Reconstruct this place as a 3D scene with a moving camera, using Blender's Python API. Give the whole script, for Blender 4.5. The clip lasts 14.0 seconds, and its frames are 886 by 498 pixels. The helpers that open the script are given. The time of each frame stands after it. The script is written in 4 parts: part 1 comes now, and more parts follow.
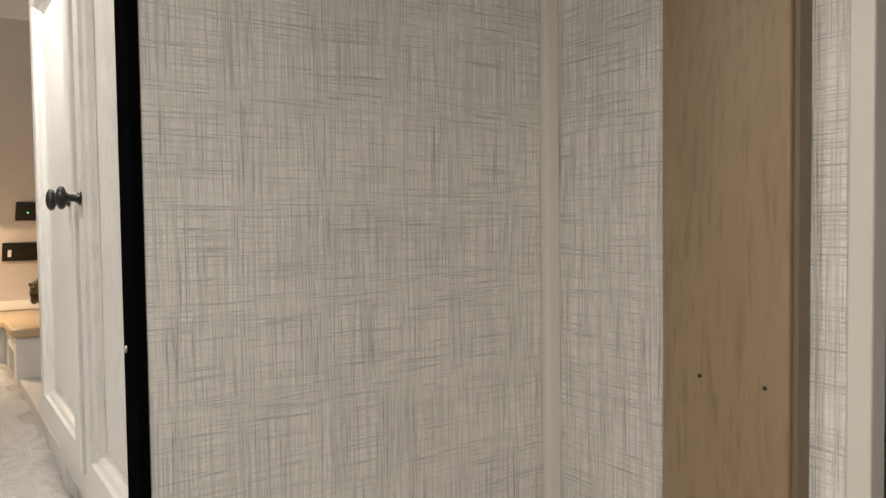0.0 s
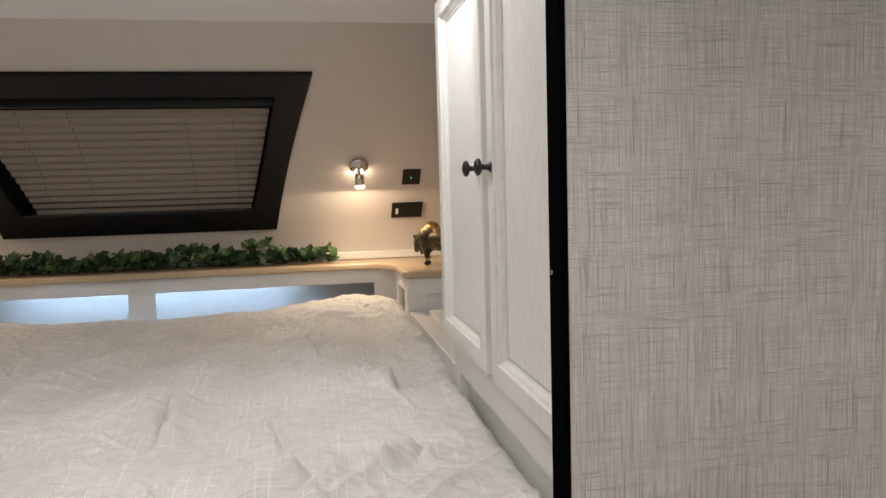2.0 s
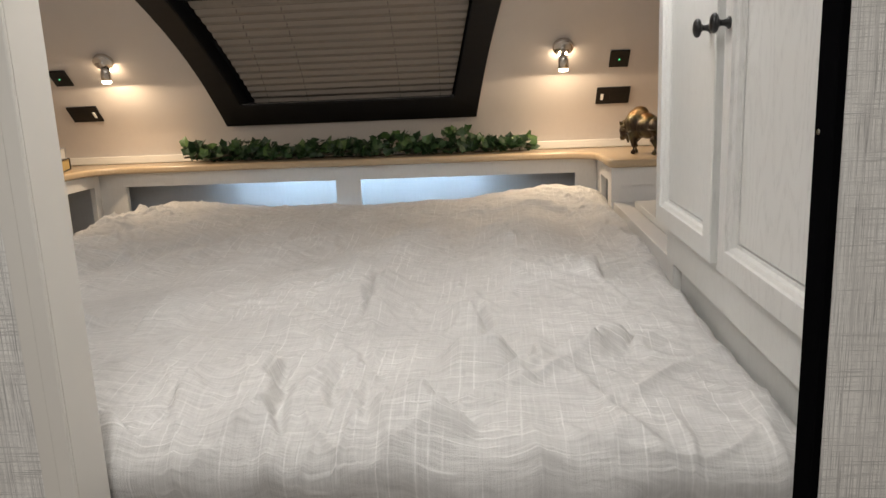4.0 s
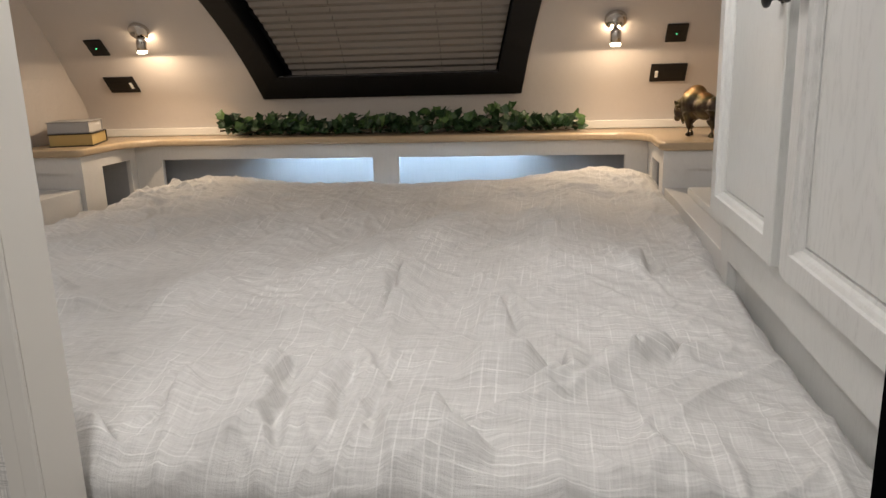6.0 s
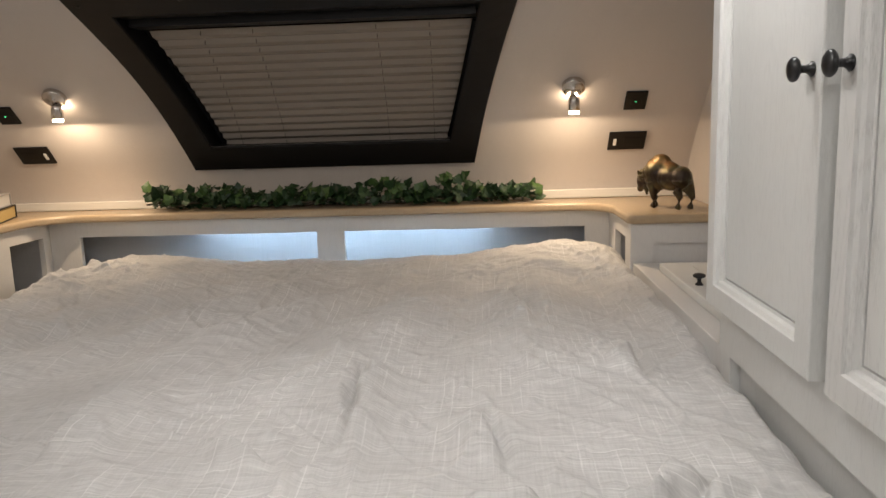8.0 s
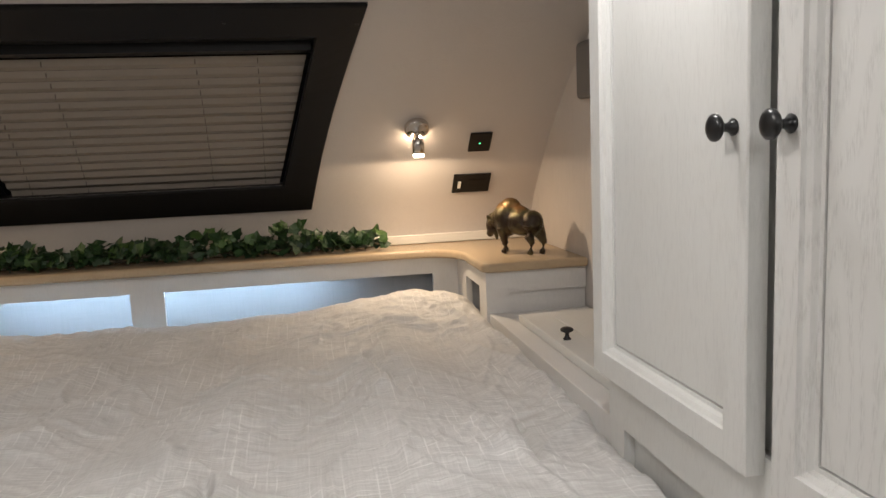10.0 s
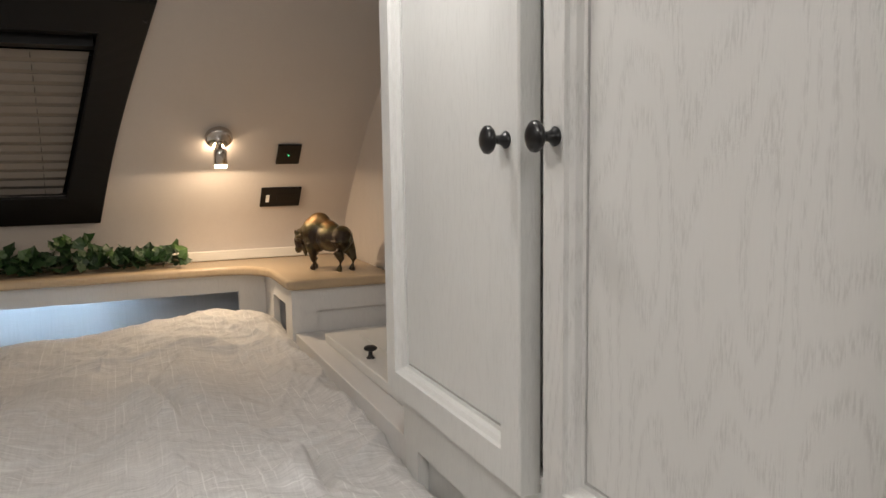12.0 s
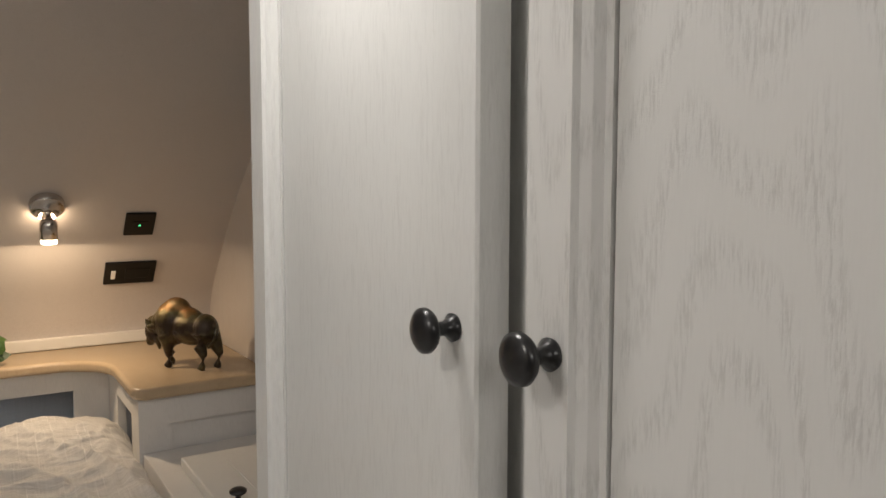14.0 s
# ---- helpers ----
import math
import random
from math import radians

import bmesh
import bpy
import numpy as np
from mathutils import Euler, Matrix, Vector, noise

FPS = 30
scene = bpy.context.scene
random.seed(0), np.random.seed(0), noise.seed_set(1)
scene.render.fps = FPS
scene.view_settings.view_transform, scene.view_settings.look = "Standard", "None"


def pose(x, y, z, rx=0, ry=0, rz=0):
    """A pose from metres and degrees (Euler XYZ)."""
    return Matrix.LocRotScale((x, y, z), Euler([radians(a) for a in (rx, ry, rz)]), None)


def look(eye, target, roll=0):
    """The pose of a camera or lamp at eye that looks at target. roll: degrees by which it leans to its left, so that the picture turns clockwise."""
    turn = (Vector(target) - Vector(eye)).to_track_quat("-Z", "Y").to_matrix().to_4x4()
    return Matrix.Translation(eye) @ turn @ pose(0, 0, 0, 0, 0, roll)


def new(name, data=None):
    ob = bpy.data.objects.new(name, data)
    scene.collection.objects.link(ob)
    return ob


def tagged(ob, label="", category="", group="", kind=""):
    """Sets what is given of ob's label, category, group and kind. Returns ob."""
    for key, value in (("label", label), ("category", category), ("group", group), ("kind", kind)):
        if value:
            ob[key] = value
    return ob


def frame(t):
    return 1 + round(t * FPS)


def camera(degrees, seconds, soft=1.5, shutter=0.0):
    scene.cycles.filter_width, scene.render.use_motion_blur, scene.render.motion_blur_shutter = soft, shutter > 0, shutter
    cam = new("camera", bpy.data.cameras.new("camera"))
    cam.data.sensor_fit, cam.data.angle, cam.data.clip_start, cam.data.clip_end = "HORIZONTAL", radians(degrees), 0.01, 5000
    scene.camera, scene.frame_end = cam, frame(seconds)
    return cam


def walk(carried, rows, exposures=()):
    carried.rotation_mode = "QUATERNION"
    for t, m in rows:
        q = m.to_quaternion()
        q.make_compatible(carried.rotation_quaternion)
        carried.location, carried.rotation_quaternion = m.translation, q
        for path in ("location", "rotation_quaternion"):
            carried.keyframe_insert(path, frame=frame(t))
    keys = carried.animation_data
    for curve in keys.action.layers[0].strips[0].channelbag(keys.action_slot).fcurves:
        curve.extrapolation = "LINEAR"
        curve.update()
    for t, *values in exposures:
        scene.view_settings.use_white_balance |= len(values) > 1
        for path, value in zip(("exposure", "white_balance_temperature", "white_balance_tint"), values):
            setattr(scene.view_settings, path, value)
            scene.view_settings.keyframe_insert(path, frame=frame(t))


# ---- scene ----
cam = camera(61.3, 14.0)
PATH = [
    (0, (0.635, 0.532, 1.389), (1.764, 2.18, 1.309), -0.7),
    (0.5, (0.594, 0.469, 1.381), (1.541, 2.229, 1.285), -0.9),
    (1, (0.551, 0.404, 1.379), (1.31, 2.25, 1.257), -1.2),
    (1.5, (0.516, 0.363, 1.378), (1.076, 2.278, 1.236), -1.4),
    (2, (0.488, 0.347, 1.392), (0.847, 2.307, 1.223), -1.6),
    (2.5, (0.457, 0.317, 1.388), (0.635, 2.299, 1.187), -1.7),
    (3, (0.455, 0.332, 1.376), (0.49, 2.317, 1.129), -1.9),
    (3.5, (0.457, 0.378, 1.365), (0.384, 2.351, 1.044), -2.1),
    (4, (0.463, 0.422, 1.343), (0.306, 2.372, 0.93), -2.4),
    (6.5, (0.488, 0.575, 1.343), (0.199, 2.497, 0.869), -1.6),
    (7, (0.474, 0.622, 1.352), (0.213, 2.558, 0.928), -1.5),
    (9.5, (0.356, 0.887, 1.395), (0.583, 2.855, 1.12), -2.5),
    (10, (0.357, 0.928, 1.41), (0.716, 2.877, 1.146), -2.4),
    (10.5, (0.383, 0.986, 1.425), (0.873, 2.908, 1.168), -2.2),
    (11, (0.414, 1.006, 1.412), (1.026, 2.893, 1.154), -1.7),
    (11.5, (0.423, 0.986, 1.389), (1.134, 2.838, 1.136), -1.1),
    (12, (0.432, 0.961, 1.399), (1.219, 2.785, 1.168), -0.8),
    (12.5, (0.443, 0.98, 1.428), (1.296, 2.78, 1.249), -0.6),
    (13, (0.46, 1.051, 1.449), (1.373, 2.825, 1.308), -0.6),
    (13.5, (0.497, 1.158, 1.47), (1.486, 2.891, 1.337), -0.4),
    (14, (0.534, 1.239, 1.504), (1.61, 2.918, 1.35), 0.1),
]
EXPOSURES = [(0.0, 0.20, 6750, 10), (1.0, 0.12, 6650, 10), (2.5, 0.0, 6250, 10), (4.0, -0.02, 6300, 9), (6.5, -0.14, 6250, 10), (9.5, -0.06, 6250, 10), (12.0, -0.22, 6350, 10), (13.0, -0.34, 6400, 10), (14.0, -0.56, 6450, 10)]
walk(cam, [(t, look(eye, target, roll)) for t, eye, target, roll in PATH], EXPOSURES)

# ---- world and lights ----
world = bpy.data.worlds.new("world")
scene.world = world
world.use_nodes = True
world.node_tree.nodes["Background"].inputs[0].default_value = (0.02, 0.022, 0.03, 1)
world.node_tree.nodes["Background"].inputs[1].default_value = 0.3

CEIL = 1.85
XR, XL = 1.09, -1.31
XC = -0.10


def lamp(name, kind, at, energy, color, size=0.05, aim=None, spot=None, blend=0.3):
    d = bpy.data.lights.new(name, kind)
    d.energy, d.color = energy, color
    if kind == "AREA":
        d.shape, d.size = "DISK", size
    else:
        d.shadow_soft_size = size
    if spot:
        d.spot_size, d.spot_blend = radians(spot), blend
    ob = new(name, d)
    ob.matrix_world = look(at, aim) if aim else Matrix.Translation(at)
    return ob


WARM = (1.0, 0.74, 0.48)
NEUTRAL = (1.0, 0.955, 0.90)
# unseen ceiling lights: two pucks and a dome lamp over the bed, a wide panel in the passage; left puck and dome are
# added as fill
# x, y, watts, radius, drop below the ceiling, lamp type
PUCKS = [(0.63, 1.78, 2.0, 0.045, -0.010, "AREA"), (-0.83, 1.78, 2.2, 0.045, -0.010, "AREA"), (0.18, 1.40, 4.6, 0.11, 0.050, "POINT"), (0.30, 0.26, 10.2, 0.17, -0.010, "AREA")]
for px, py, watts, rad, drop, kind in PUCKS:
    lamp("unseen_ceiling_lamp", kind, (px, py, CEIL - drop), watts, NEUTRAL, 2 * rad if kind == "AREA" else 0.045, (px, py, 0))

# ---- materials ----


def mat(name, color, rough=0.5, metal=0.0, bump=None, spec=0.5, vary=0.06, vary_scale=3.0, coat=0.0):
    m = bpy.data.materials.new(name)
    m.use_nodes = True
    nt = m.node_tree
    b = nt.nodes["Principled BSDF"]
    b.inputs["Roughness"].default_value = rough
    b.inputs["Metallic"].default_value = metal
    b.inputs["Specular IOR Level"].default_value = spec
    b.inputs["Coat Weight"].default_value = coat
    geo = nt.nodes.new("ShaderNodeNewGeometry")
    n = nt.nodes.new("ShaderNodeTexNoise")
    n.inputs["Scale"].default_value = vary_scale
    n.inputs["Detail"].default_value = 5
    nt.links.new(geo.outputs["Position"], n.inputs["Vector"])
    ramp = nt.nodes.new("ShaderNodeMixRGB")
    ramp.inputs[1].default_value = (*[c * (1 - vary) for c in color], 1)
    ramp.inputs[2].default_value = (*[min(1, c * (1 + vary)) for c in color], 1)
    nt.links.new(n.outputs["Fac"], ramp.inputs[0])
    nt.links.new(ramp.outputs[0], b.inputs["Base Color"])
    if bump:
        scale, strength = bump
        n2 = nt.nodes.new("ShaderNodeTexNoise")
        n2.inputs["Scale"].default_value = scale
        n2.inputs["Detail"].default_value = 4
        nt.links.new(geo.outputs["Position"], n2.inputs["Vector"])
        bp = nt.nodes.new("ShaderNodeBump")
        bp.inputs["Strength"].default_value = strength
        bp.inputs["Distance"].default_value = 0.002
        nt.links.new(n2.outputs["Fac"], bp.inputs["Height"])
        nt.links.new(bp.outputs[0], b.inputs["Normal"])
    return m


def stretched(nt, scale, detail=3.0, rough=0.6):
    """Noise on world position, stretched by a scale for each axis."""
    geo = nt.nodes.new("ShaderNodeNewGeometry")
    mp = nt.nodes.new("ShaderNodeMapping")
    mp.inputs["Scale"].default_value = scale
    n = nt.nodes.new("ShaderNodeTexNoise")
    n.inputs["Scale"].default_value = 1.0
    n.inputs["Detail"].default_value = detail
    n.inputs["Roughness"].default_value = rough
    nt.links.new(geo.outputs["Position"], mp.inputs["Vector"])
    nt.links.new(mp.outputs[0], n.inputs["Vector"])
    return n.outputs["Fac"]


def ramped(nt, fac, lo, hi, a, b):
    r = nt.nodes.new("ShaderNodeMapRange")
    r.inputs[1].default_value, r.inputs[2].default_value = lo, hi
    r.inputs[3].default_value, r.inputs[4].default_value = a, b
    nt.links.new(fac, r.inputs[0])
    return r.outputs[0]


def maths(nt, op, a, b):
    n = nt.nodes.new("ShaderNodeMath")
    n.operation = op
    for i, v in enumerate((a, b)):
        if isinstance(v, (int, float)):
            n.inputs[i].default_value = v
        else:
            nt.links.new(v, n.inputs[i])
    return n.outputs[0]


def tinted(nt, fac, dark, light):
    m = nt.nodes.new("ShaderNodeMixRGB")
    m.inputs[1].default_value, m.inputs[2].default_value = (*dark, 1), (*light, 1)
    nt.links.new(fac, m.inputs[0])
    return m.outputs[0]


def bumped(nt, height, strength, distance):
    bp = nt.nodes.new("ShaderNodeBump")
    bp.inputs["Strength"].default_value = strength
    bp.inputs["Distance"].default_value = distance
    nt.links.new(height, bp.inputs["Height"])
    nt.links.new(bp.outputs[0], nt.nodes["Principled BSDF"].inputs["Normal"])


def weave_material(name, dark, light, amount, rough, fine=1.0, spec=0.4, upright=0.6):
    """Printed linen wall vinyl: thin dark crossing threads, dense upright and sparse level ones."""
    m = bpy.data.materials.new(name)
    m.use_nodes = True
    nt = m.node_tree
    b = nt.nodes["Principled BSDF"]
    up = stretched(nt, (760 * fine, 760 * fine, 11 * fine), 5, 0.75)
    hair = stretched(nt, (420 * fine, 420 * fine, 5 * fine), 4, 0.7)
    side = stretched(nt, (13 * fine, 13 * fine, 720 * fine), 5, 0.75)
    slub = stretched(nt, (22 * fine, 22 * fine, 900 * fine), 2, 0.5)
    bundle = stretched(nt, (55 * fine, 55 * fine, 3 * fine), 3, 0.6)
    course = stretched(nt, (3 * fine, 3 * fine, 60 * fine), 3, 0.6)
    patch = stretched(nt, (9, 9, 9), 3, 0.5)
    a = maths(nt, "MULTIPLY", ramped(nt, up, 0.47, 0.61, 0.0, 1.0), ramped(nt, bundle, 0.35, 0.65, 0.65, 1.0))
    h = ramped(nt, hair, 0.46, 0.64, 0.0, 0.55)
    c = maths(nt, "MULTIPLY", ramped(nt, side, 0.48, 0.62, 0.0, 1.0), ramped(nt, course, 0.36, 0.64, 0.55, 1.0))
    e = maths(nt, "MULTIPLY", ramped(nt, slub, 0.62, 0.70, 0.0, 1.0), ramped(nt, course, 0.40, 0.60, 0.35, 0.9))
    threads = maths(nt, "MAXIMUM", maths(nt, "MULTIPLY", maths(nt, "MAXIMUM", a, h), 1.25 * upright), maths(nt, "MULTIPLY", maths(nt, "MAXIMUM", c, e), 2.0 * (1 - upright)))
    f = maths(nt, "SUBTRACT", 1.0, threads)
    f = maths(nt, "MULTIPLY", f, ramped(nt, patch, 0.3, 0.7, 0.9, 1.05))
    g = maths(nt, "ADD", maths(nt, "MULTIPLY", f, amount), 1 - amount)
    nt.links.new(tinted(nt, g, dark, light), b.inputs["Base Color"])
    b.inputs["Roughness"].default_value = rough
    b.inputs["Specular IOR Level"].default_value = spec
    bumped(nt, f, 0.25, 0.0006)
    return m


def grain_material(name, dark, light, amount, rough, scale=1.0, spec=0.5, pore=0.75, fine=1.0, ring=0.6):
    """Vertical wood grain with cathedral swirls."""
    m = bpy.data.materials.new(name)
    m.use_nodes = True
    nt = m.node_tree
    b = nt.nodes["Principled BSDF"]
    warp = stretched(nt, (7 * scale, 7 * scale, 1.6 * scale), 2, 0.45)
    rings = maths(nt, "SINE", maths(nt, "MULTIPLY", warp, 190.0), 0.0)
    pores = stretched(nt, (520 * scale * fine, 520 * scale * fine, 62 * scale * fine), 4, 0.65)
    tone = stretched(nt, (14 * scale, 14 * scale, 0.8 * scale), 3, 0.5)
    a = ramped(nt, rings, -0.5, 0.9, 0.0, 1.0)
    p = ramped(nt, pores, 0.44, 0.62, 0.0, 1.0)
    dk = maths(nt, "MULTIPLY", maths(nt, "ADD", maths(nt, "MULTIPLY", a, ring), 1.0 - ring), p)
    t = maths(nt, "ADD", maths(nt, "MULTIPLY", dk, pore), ramped(nt, tone, 0.3, 0.75, 0.0, 1.0 - pore))
    f = maths(nt, "SUBTRACT", 1.0, maths(nt, "MULTIPLY", t, amount))
    nt.links.new(tinted(nt, f, dark, light), b.inputs["Base Color"])
    b.inputs["Roughness"].default_value = rough
    b.inputs["Specular IOR Level"].default_value = spec
    bumped(nt, maths(nt, "SUBTRACT", 1.0, dk), 0.3, 0.0006)
    return m


M_LINEN = weave_material("linen_wall_vinyl", (0.12, 0.11, 0.097), (0.95, 0.93, 0.89), 0.88, 0.6, 1.1, upright=0.64)
M_WALL = weave_material("pale_wall_panel", (0.43, 0.39, 0.36), (0.60, 0.555, 0.515), 0.6, 0.36, 1.2, upright=0.85)
M_WHITE = grain_material("white_oak_foil", (0.40, 0.395, 0.375), (0.70, 0.70, 0.68), 0.26, 0.36)
M_WHITE_GRAIN = grain_material("white_oak_foil_figured", (0.34, 0.332, 0.315), (0.67, 0.665, 0.645), 0.36, 0.40, 0.85, pore=0.85, fine=1.5, ring=0.92)
M_TRIM = mat("cream_trim", (0.74, 0.71, 0.655), 0.4, vary=0.03)
M_GREYFOIL = grain_material("pale_grey_wood_foil", (0.42, 0.41, 0.40), (0.68, 0.67, 0.655), 0.22, 0.42)
M_CEIL = mat("white_ceiling_panel", (0.88, 0.875, 0.885), 0.55, vary=0.03, bump=(160, 0.1))
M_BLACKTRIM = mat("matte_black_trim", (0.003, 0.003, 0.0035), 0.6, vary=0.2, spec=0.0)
M_FRAME = mat("black_window_surround", (0.0045, 0.0036, 0.0034), 0.5, vary=0.15, bump=(700, 0.08), spec=0.22)
M_PLATE = mat("black_plastic", (0.006, 0.0055, 0.0055), 0.4, vary=0.1, spec=0.3)
M_CHROME = mat("brushed_nickel", (0.62, 0.58, 0.54), 0.2, metal=1.0, vary=0.05)
M_KNOB = mat("black_painted_metal", (0.010, 0.010, 0.011), 0.28, vary=0.2, bump=(400, 0.05))
M_SHELF = grain_material("tan_laminate", (0.30, 0.22, 0.135), (0.46, 0.352, 0.228), 0.32, 0.26, 0.7)
M_MAPLE = grain_material("raw_maple_board", (0.20, 0.138, 0.08), (0.37, 0.268, 0.168), 0.8, 0.5, 0.9, pore=0.5, fine=0.4)
M_MAPLE_EDGE = mat("board_edge", (0.20, 0.15, 0.10), 0.6, vary=0.2, vary_scale=40)
M_SHADE = mat("pleated_fabric", (0.27, 0.232, 0.195), 0.8, vary=0.05, bump=(900, 0.15), spec=0.2)
M_CORD = mat("shade_cord", (0.08, 0.065, 0.05), 0.8)
M_NICHE = weave_material("niche_back_vinyl", (0.30, 0.305, 0.32), (0.46, 0.47, 0.49), 0.6, 0.34)
M_FLOOR = grain_material("vinyl_plank", (0.16, 0.12, 0.09), (0.34, 0.27, 0.21), 0.7, 0.45)
M_MATTRESS = mat("mattress_ticking", (0.7, 0.69, 0.67), 0.85, bump=(300, 0.2))
M_DARK = mat("dark_gap", (0.03, 0.03, 0.03), 0.8)


def glow(name, color, strength):
    m = bpy.data.materials.new(name)
    m.use_nodes = True
    b = m.node_tree.nodes["Principled BSDF"]
    b.inputs["Base Color"].default_value = (*color, 1)
    b.inputs["Emission Color"].default_value = (*color, 1)
    b.inputs["Emission Strength"].default_value = strength
    return m


M_BULB = glow("warm_led", (1.0, 0.82, 0.58), 14.0)
M_STRIP = glow("blue_white_led_strip", (0.56, 0.78, 1.0), 25.0)
M_PUCK = glow("puck_led", (1.0, 0.9, 0.78), 6.0)
M_GREEN = glow("green_indicator", (0.1, 1.0, 0.35), 4.0)
M_ROCKER = mat("white_rocker", (0.75, 0.74, 0.7), 0.35)

# ---- mesh helpers ----


def part(name, bm, material, parent=None, label="", smooth=False):
    me = bpy.data.meshes.new(name)
    bmesh.ops.recalc_face_normals(bm, faces=bm.faces[:])
    bm.to_mesh(me)
    bm.free()
    for p in me.polygons:
        p.use_smooth = smooth
    me.materials.append(material)
    ob = new(name, me)
    if parent:
        ob.parent = parent
    if label:
        ob["label"] = label
    return ob


def add_box(bm, lo, hi, bevel=0.0, m=None):
    v = bmesh.ops.create_cube(bm, size=1)["verts"]
    c = [(a + b) / 2 for a, b in zip(lo, hi)]
    s = [abs(b - a) for a, b in zip(lo, hi)]
    for x in v:
        x.co = Vector((x.co.x * s[0] + c[0], x.co.y * s[1] + c[1], x.co.z * s[2] + c[2]))
    if bevel:
        e = {ed for x in v for ed in x.link_edges}
        r = bmesh.ops.bevel(bm, geom=list(e), offset=bevel, segments=2, affect="EDGES", profile=0.5)
        v = list({x for f in r["faces"] for x in f.verts})
    if m is not None:
        bmesh.ops.transform(bm, matrix=m, verts=list({x for x in v}))


def box(lo, hi, bevel=0.0, m=None):
    bm = bmesh.new()
    add_box(bm, lo, hi, bevel)
    if m is not None:
        bmesh.ops.transform(bm, matrix=m, verts=bm.verts[:])
    return bm


def boxes(*items, bevel=0.0):
    bm = bmesh.new()
    for lo, hi in items:
        add_box(bm, lo, hi, bevel)
    return bm


def lathe(profile, m=None, steps=28):
    """A turned body round z from (radius, height) pairs."""
    bm = bmesh.new()
    rings = []
    for r, z in profile:
        if r < 1e-6:
            rings.append([bm.verts.new((0, 0, z))])
        else:
            rings.append([bm.verts.new((r * math.cos(2 * math.pi * k / steps), r * math.sin(2 * math.pi * k / steps), z)) for k in range(steps)])
    for a, b in zip(rings, rings[1:]):
        for k in range(steps):
            q = [a[k % len(a)], a[(k + 1) % len(a)], b[(k + 1) % len(b)], b[k % len(b)]]
            q = list(dict.fromkeys(q))
            if len(q) > 2:
                bm.faces.new(q)
    if m is not None:
        bmesh.ops.transform(bm, matrix=m, verts=bm.verts[:])
    return bm


def prism(outline, z0, z1, bevel=0.0):
    """An upright prism on a plan outline."""
    bm = bmesh.new()
    low = [bm.verts.new((x, y, z0)) for x, y in outline]
    f = bm.faces.new(low)
    r = bmesh.ops.extrude_face_region(bm, geom=[f])
    bmesh.ops.translate(bm, vec=(0, 0, z1 - z0), verts=[v for v in r["geom"] if isinstance(v, bmesh.types.BMVert)])
    if bevel:
        e = [ed for ed in bm.edges if abs(ed.verts[0].co.z - ed.verts[1].co.z) < 1e-6]
        bmesh.ops.bevel(bm, geom=e, offset=bevel, segments=4, affect="EDGES", profile=0.5)
    return bm


def thing(name, label, category, at=(0, 0, 0), group=""):
    ob = new(name)
    ob.empty_display_size = 0.05
    ob.location = at
    return tagged(ob, label, category, group)


def structure(name, bm, material, label="", category="", smooth=False):
    return tagged(part(name, bm, material, smooth=smooth), label, category, kind="structure")


# ---- the curved front wall ----
PROFILE = [(1.00, 3.305), (1.11, 3.305), (1.20, 3.285), (1.26, 3.25), (1.31, 3.20), (1.37, 3.15), (1.433, 3.09), (1.53, 2.985), (1.63, 2.85), (1.735, 2.68), (1.80, 2.57), (1.85, 2.475)]


def wall_y(z):
    """The front wall's y at a height, smoothed over the profile."""
    zs, ys = zip(*PROFILE)
    return float(np.mean([np.interp(z + d, zs, ys, right=None) if z + d < 1.85 else 2.475 - (z + d - 1.85) * 1.9 for d in np.linspace(-0.045, 0.045, 9)]))


def on_wall(x, z, out=0.0):
    """A pose on the front wall: local z away from the wall, local y up along it."""
    dz = 0.01
    up = Vector((0, wall_y(z + dz) - wall_y(z - dz), 2 * dz)).normalized()
    n = Vector((1, 0, 0)).cross(up)
    if n.y > 0:
        n = -n
    m = Matrix((Vector((1, 0, 0)), up, n)).transposed().to_4x4()
    return Matrix.Translation(Vector((x, wall_y(z), z)) + n * out) @ m


def wall_sheet(x0, x1, z0, z1, out, thick, nx=2, nz=40):
    bm = bmesh.new()
    front, back = [], []
    for k in range(nz + 1):
        z = z0 + (z1 - z0) * k / nz
        rf, rb = [], []
        for i in range(nx + 1):
            x = x0 + (x1 - x0) * i / nx
            m = on_wall(x, z, out)
            rf.append(bm.verts.new(m.translation))
            rb.append(bm.verts.new(m @ Vector((0, 0, -thick))))
        front.append(rf)
        back.append(rb)
    for k in range(nz):
        for i in range(nx):
            bm.faces.new((front[k][i], front[k][i + 1], front[k + 1][i + 1], front[k + 1][i]))
            bm.faces.new((back[k][i], back[k + 1][i], back[k + 1][i + 1], back[k][i + 1]))
    for k in range(nz):
        bm.faces.new((front[k][0], front[k + 1][0], back[k + 1][0], back[k][0]))
        bm.faces.new((front[k][nx], back[k][nx], back[k + 1][nx], front[k + 1][nx]))
    return bm


# window opening: half widths and heights on the wall
WZ0, WZ1 = 1.25, 1.745
IZ0, IZ1 = 1.325, 1.692


def half(z, z0, z1, a, b):
    return a + (b - a) * (z - z0) / (z1 - z0)


def outer_x(z, s):
    return -0.095 + 0.02 * (z - WZ0) / (WZ1 - WZ0) + s * (half(z, WZ0, WZ1, 0.476, 0.603) - 0.012 * math.sin(math.pi * min(max((z - WZ0) / (WZ1 - WZ0), 0), 1)))


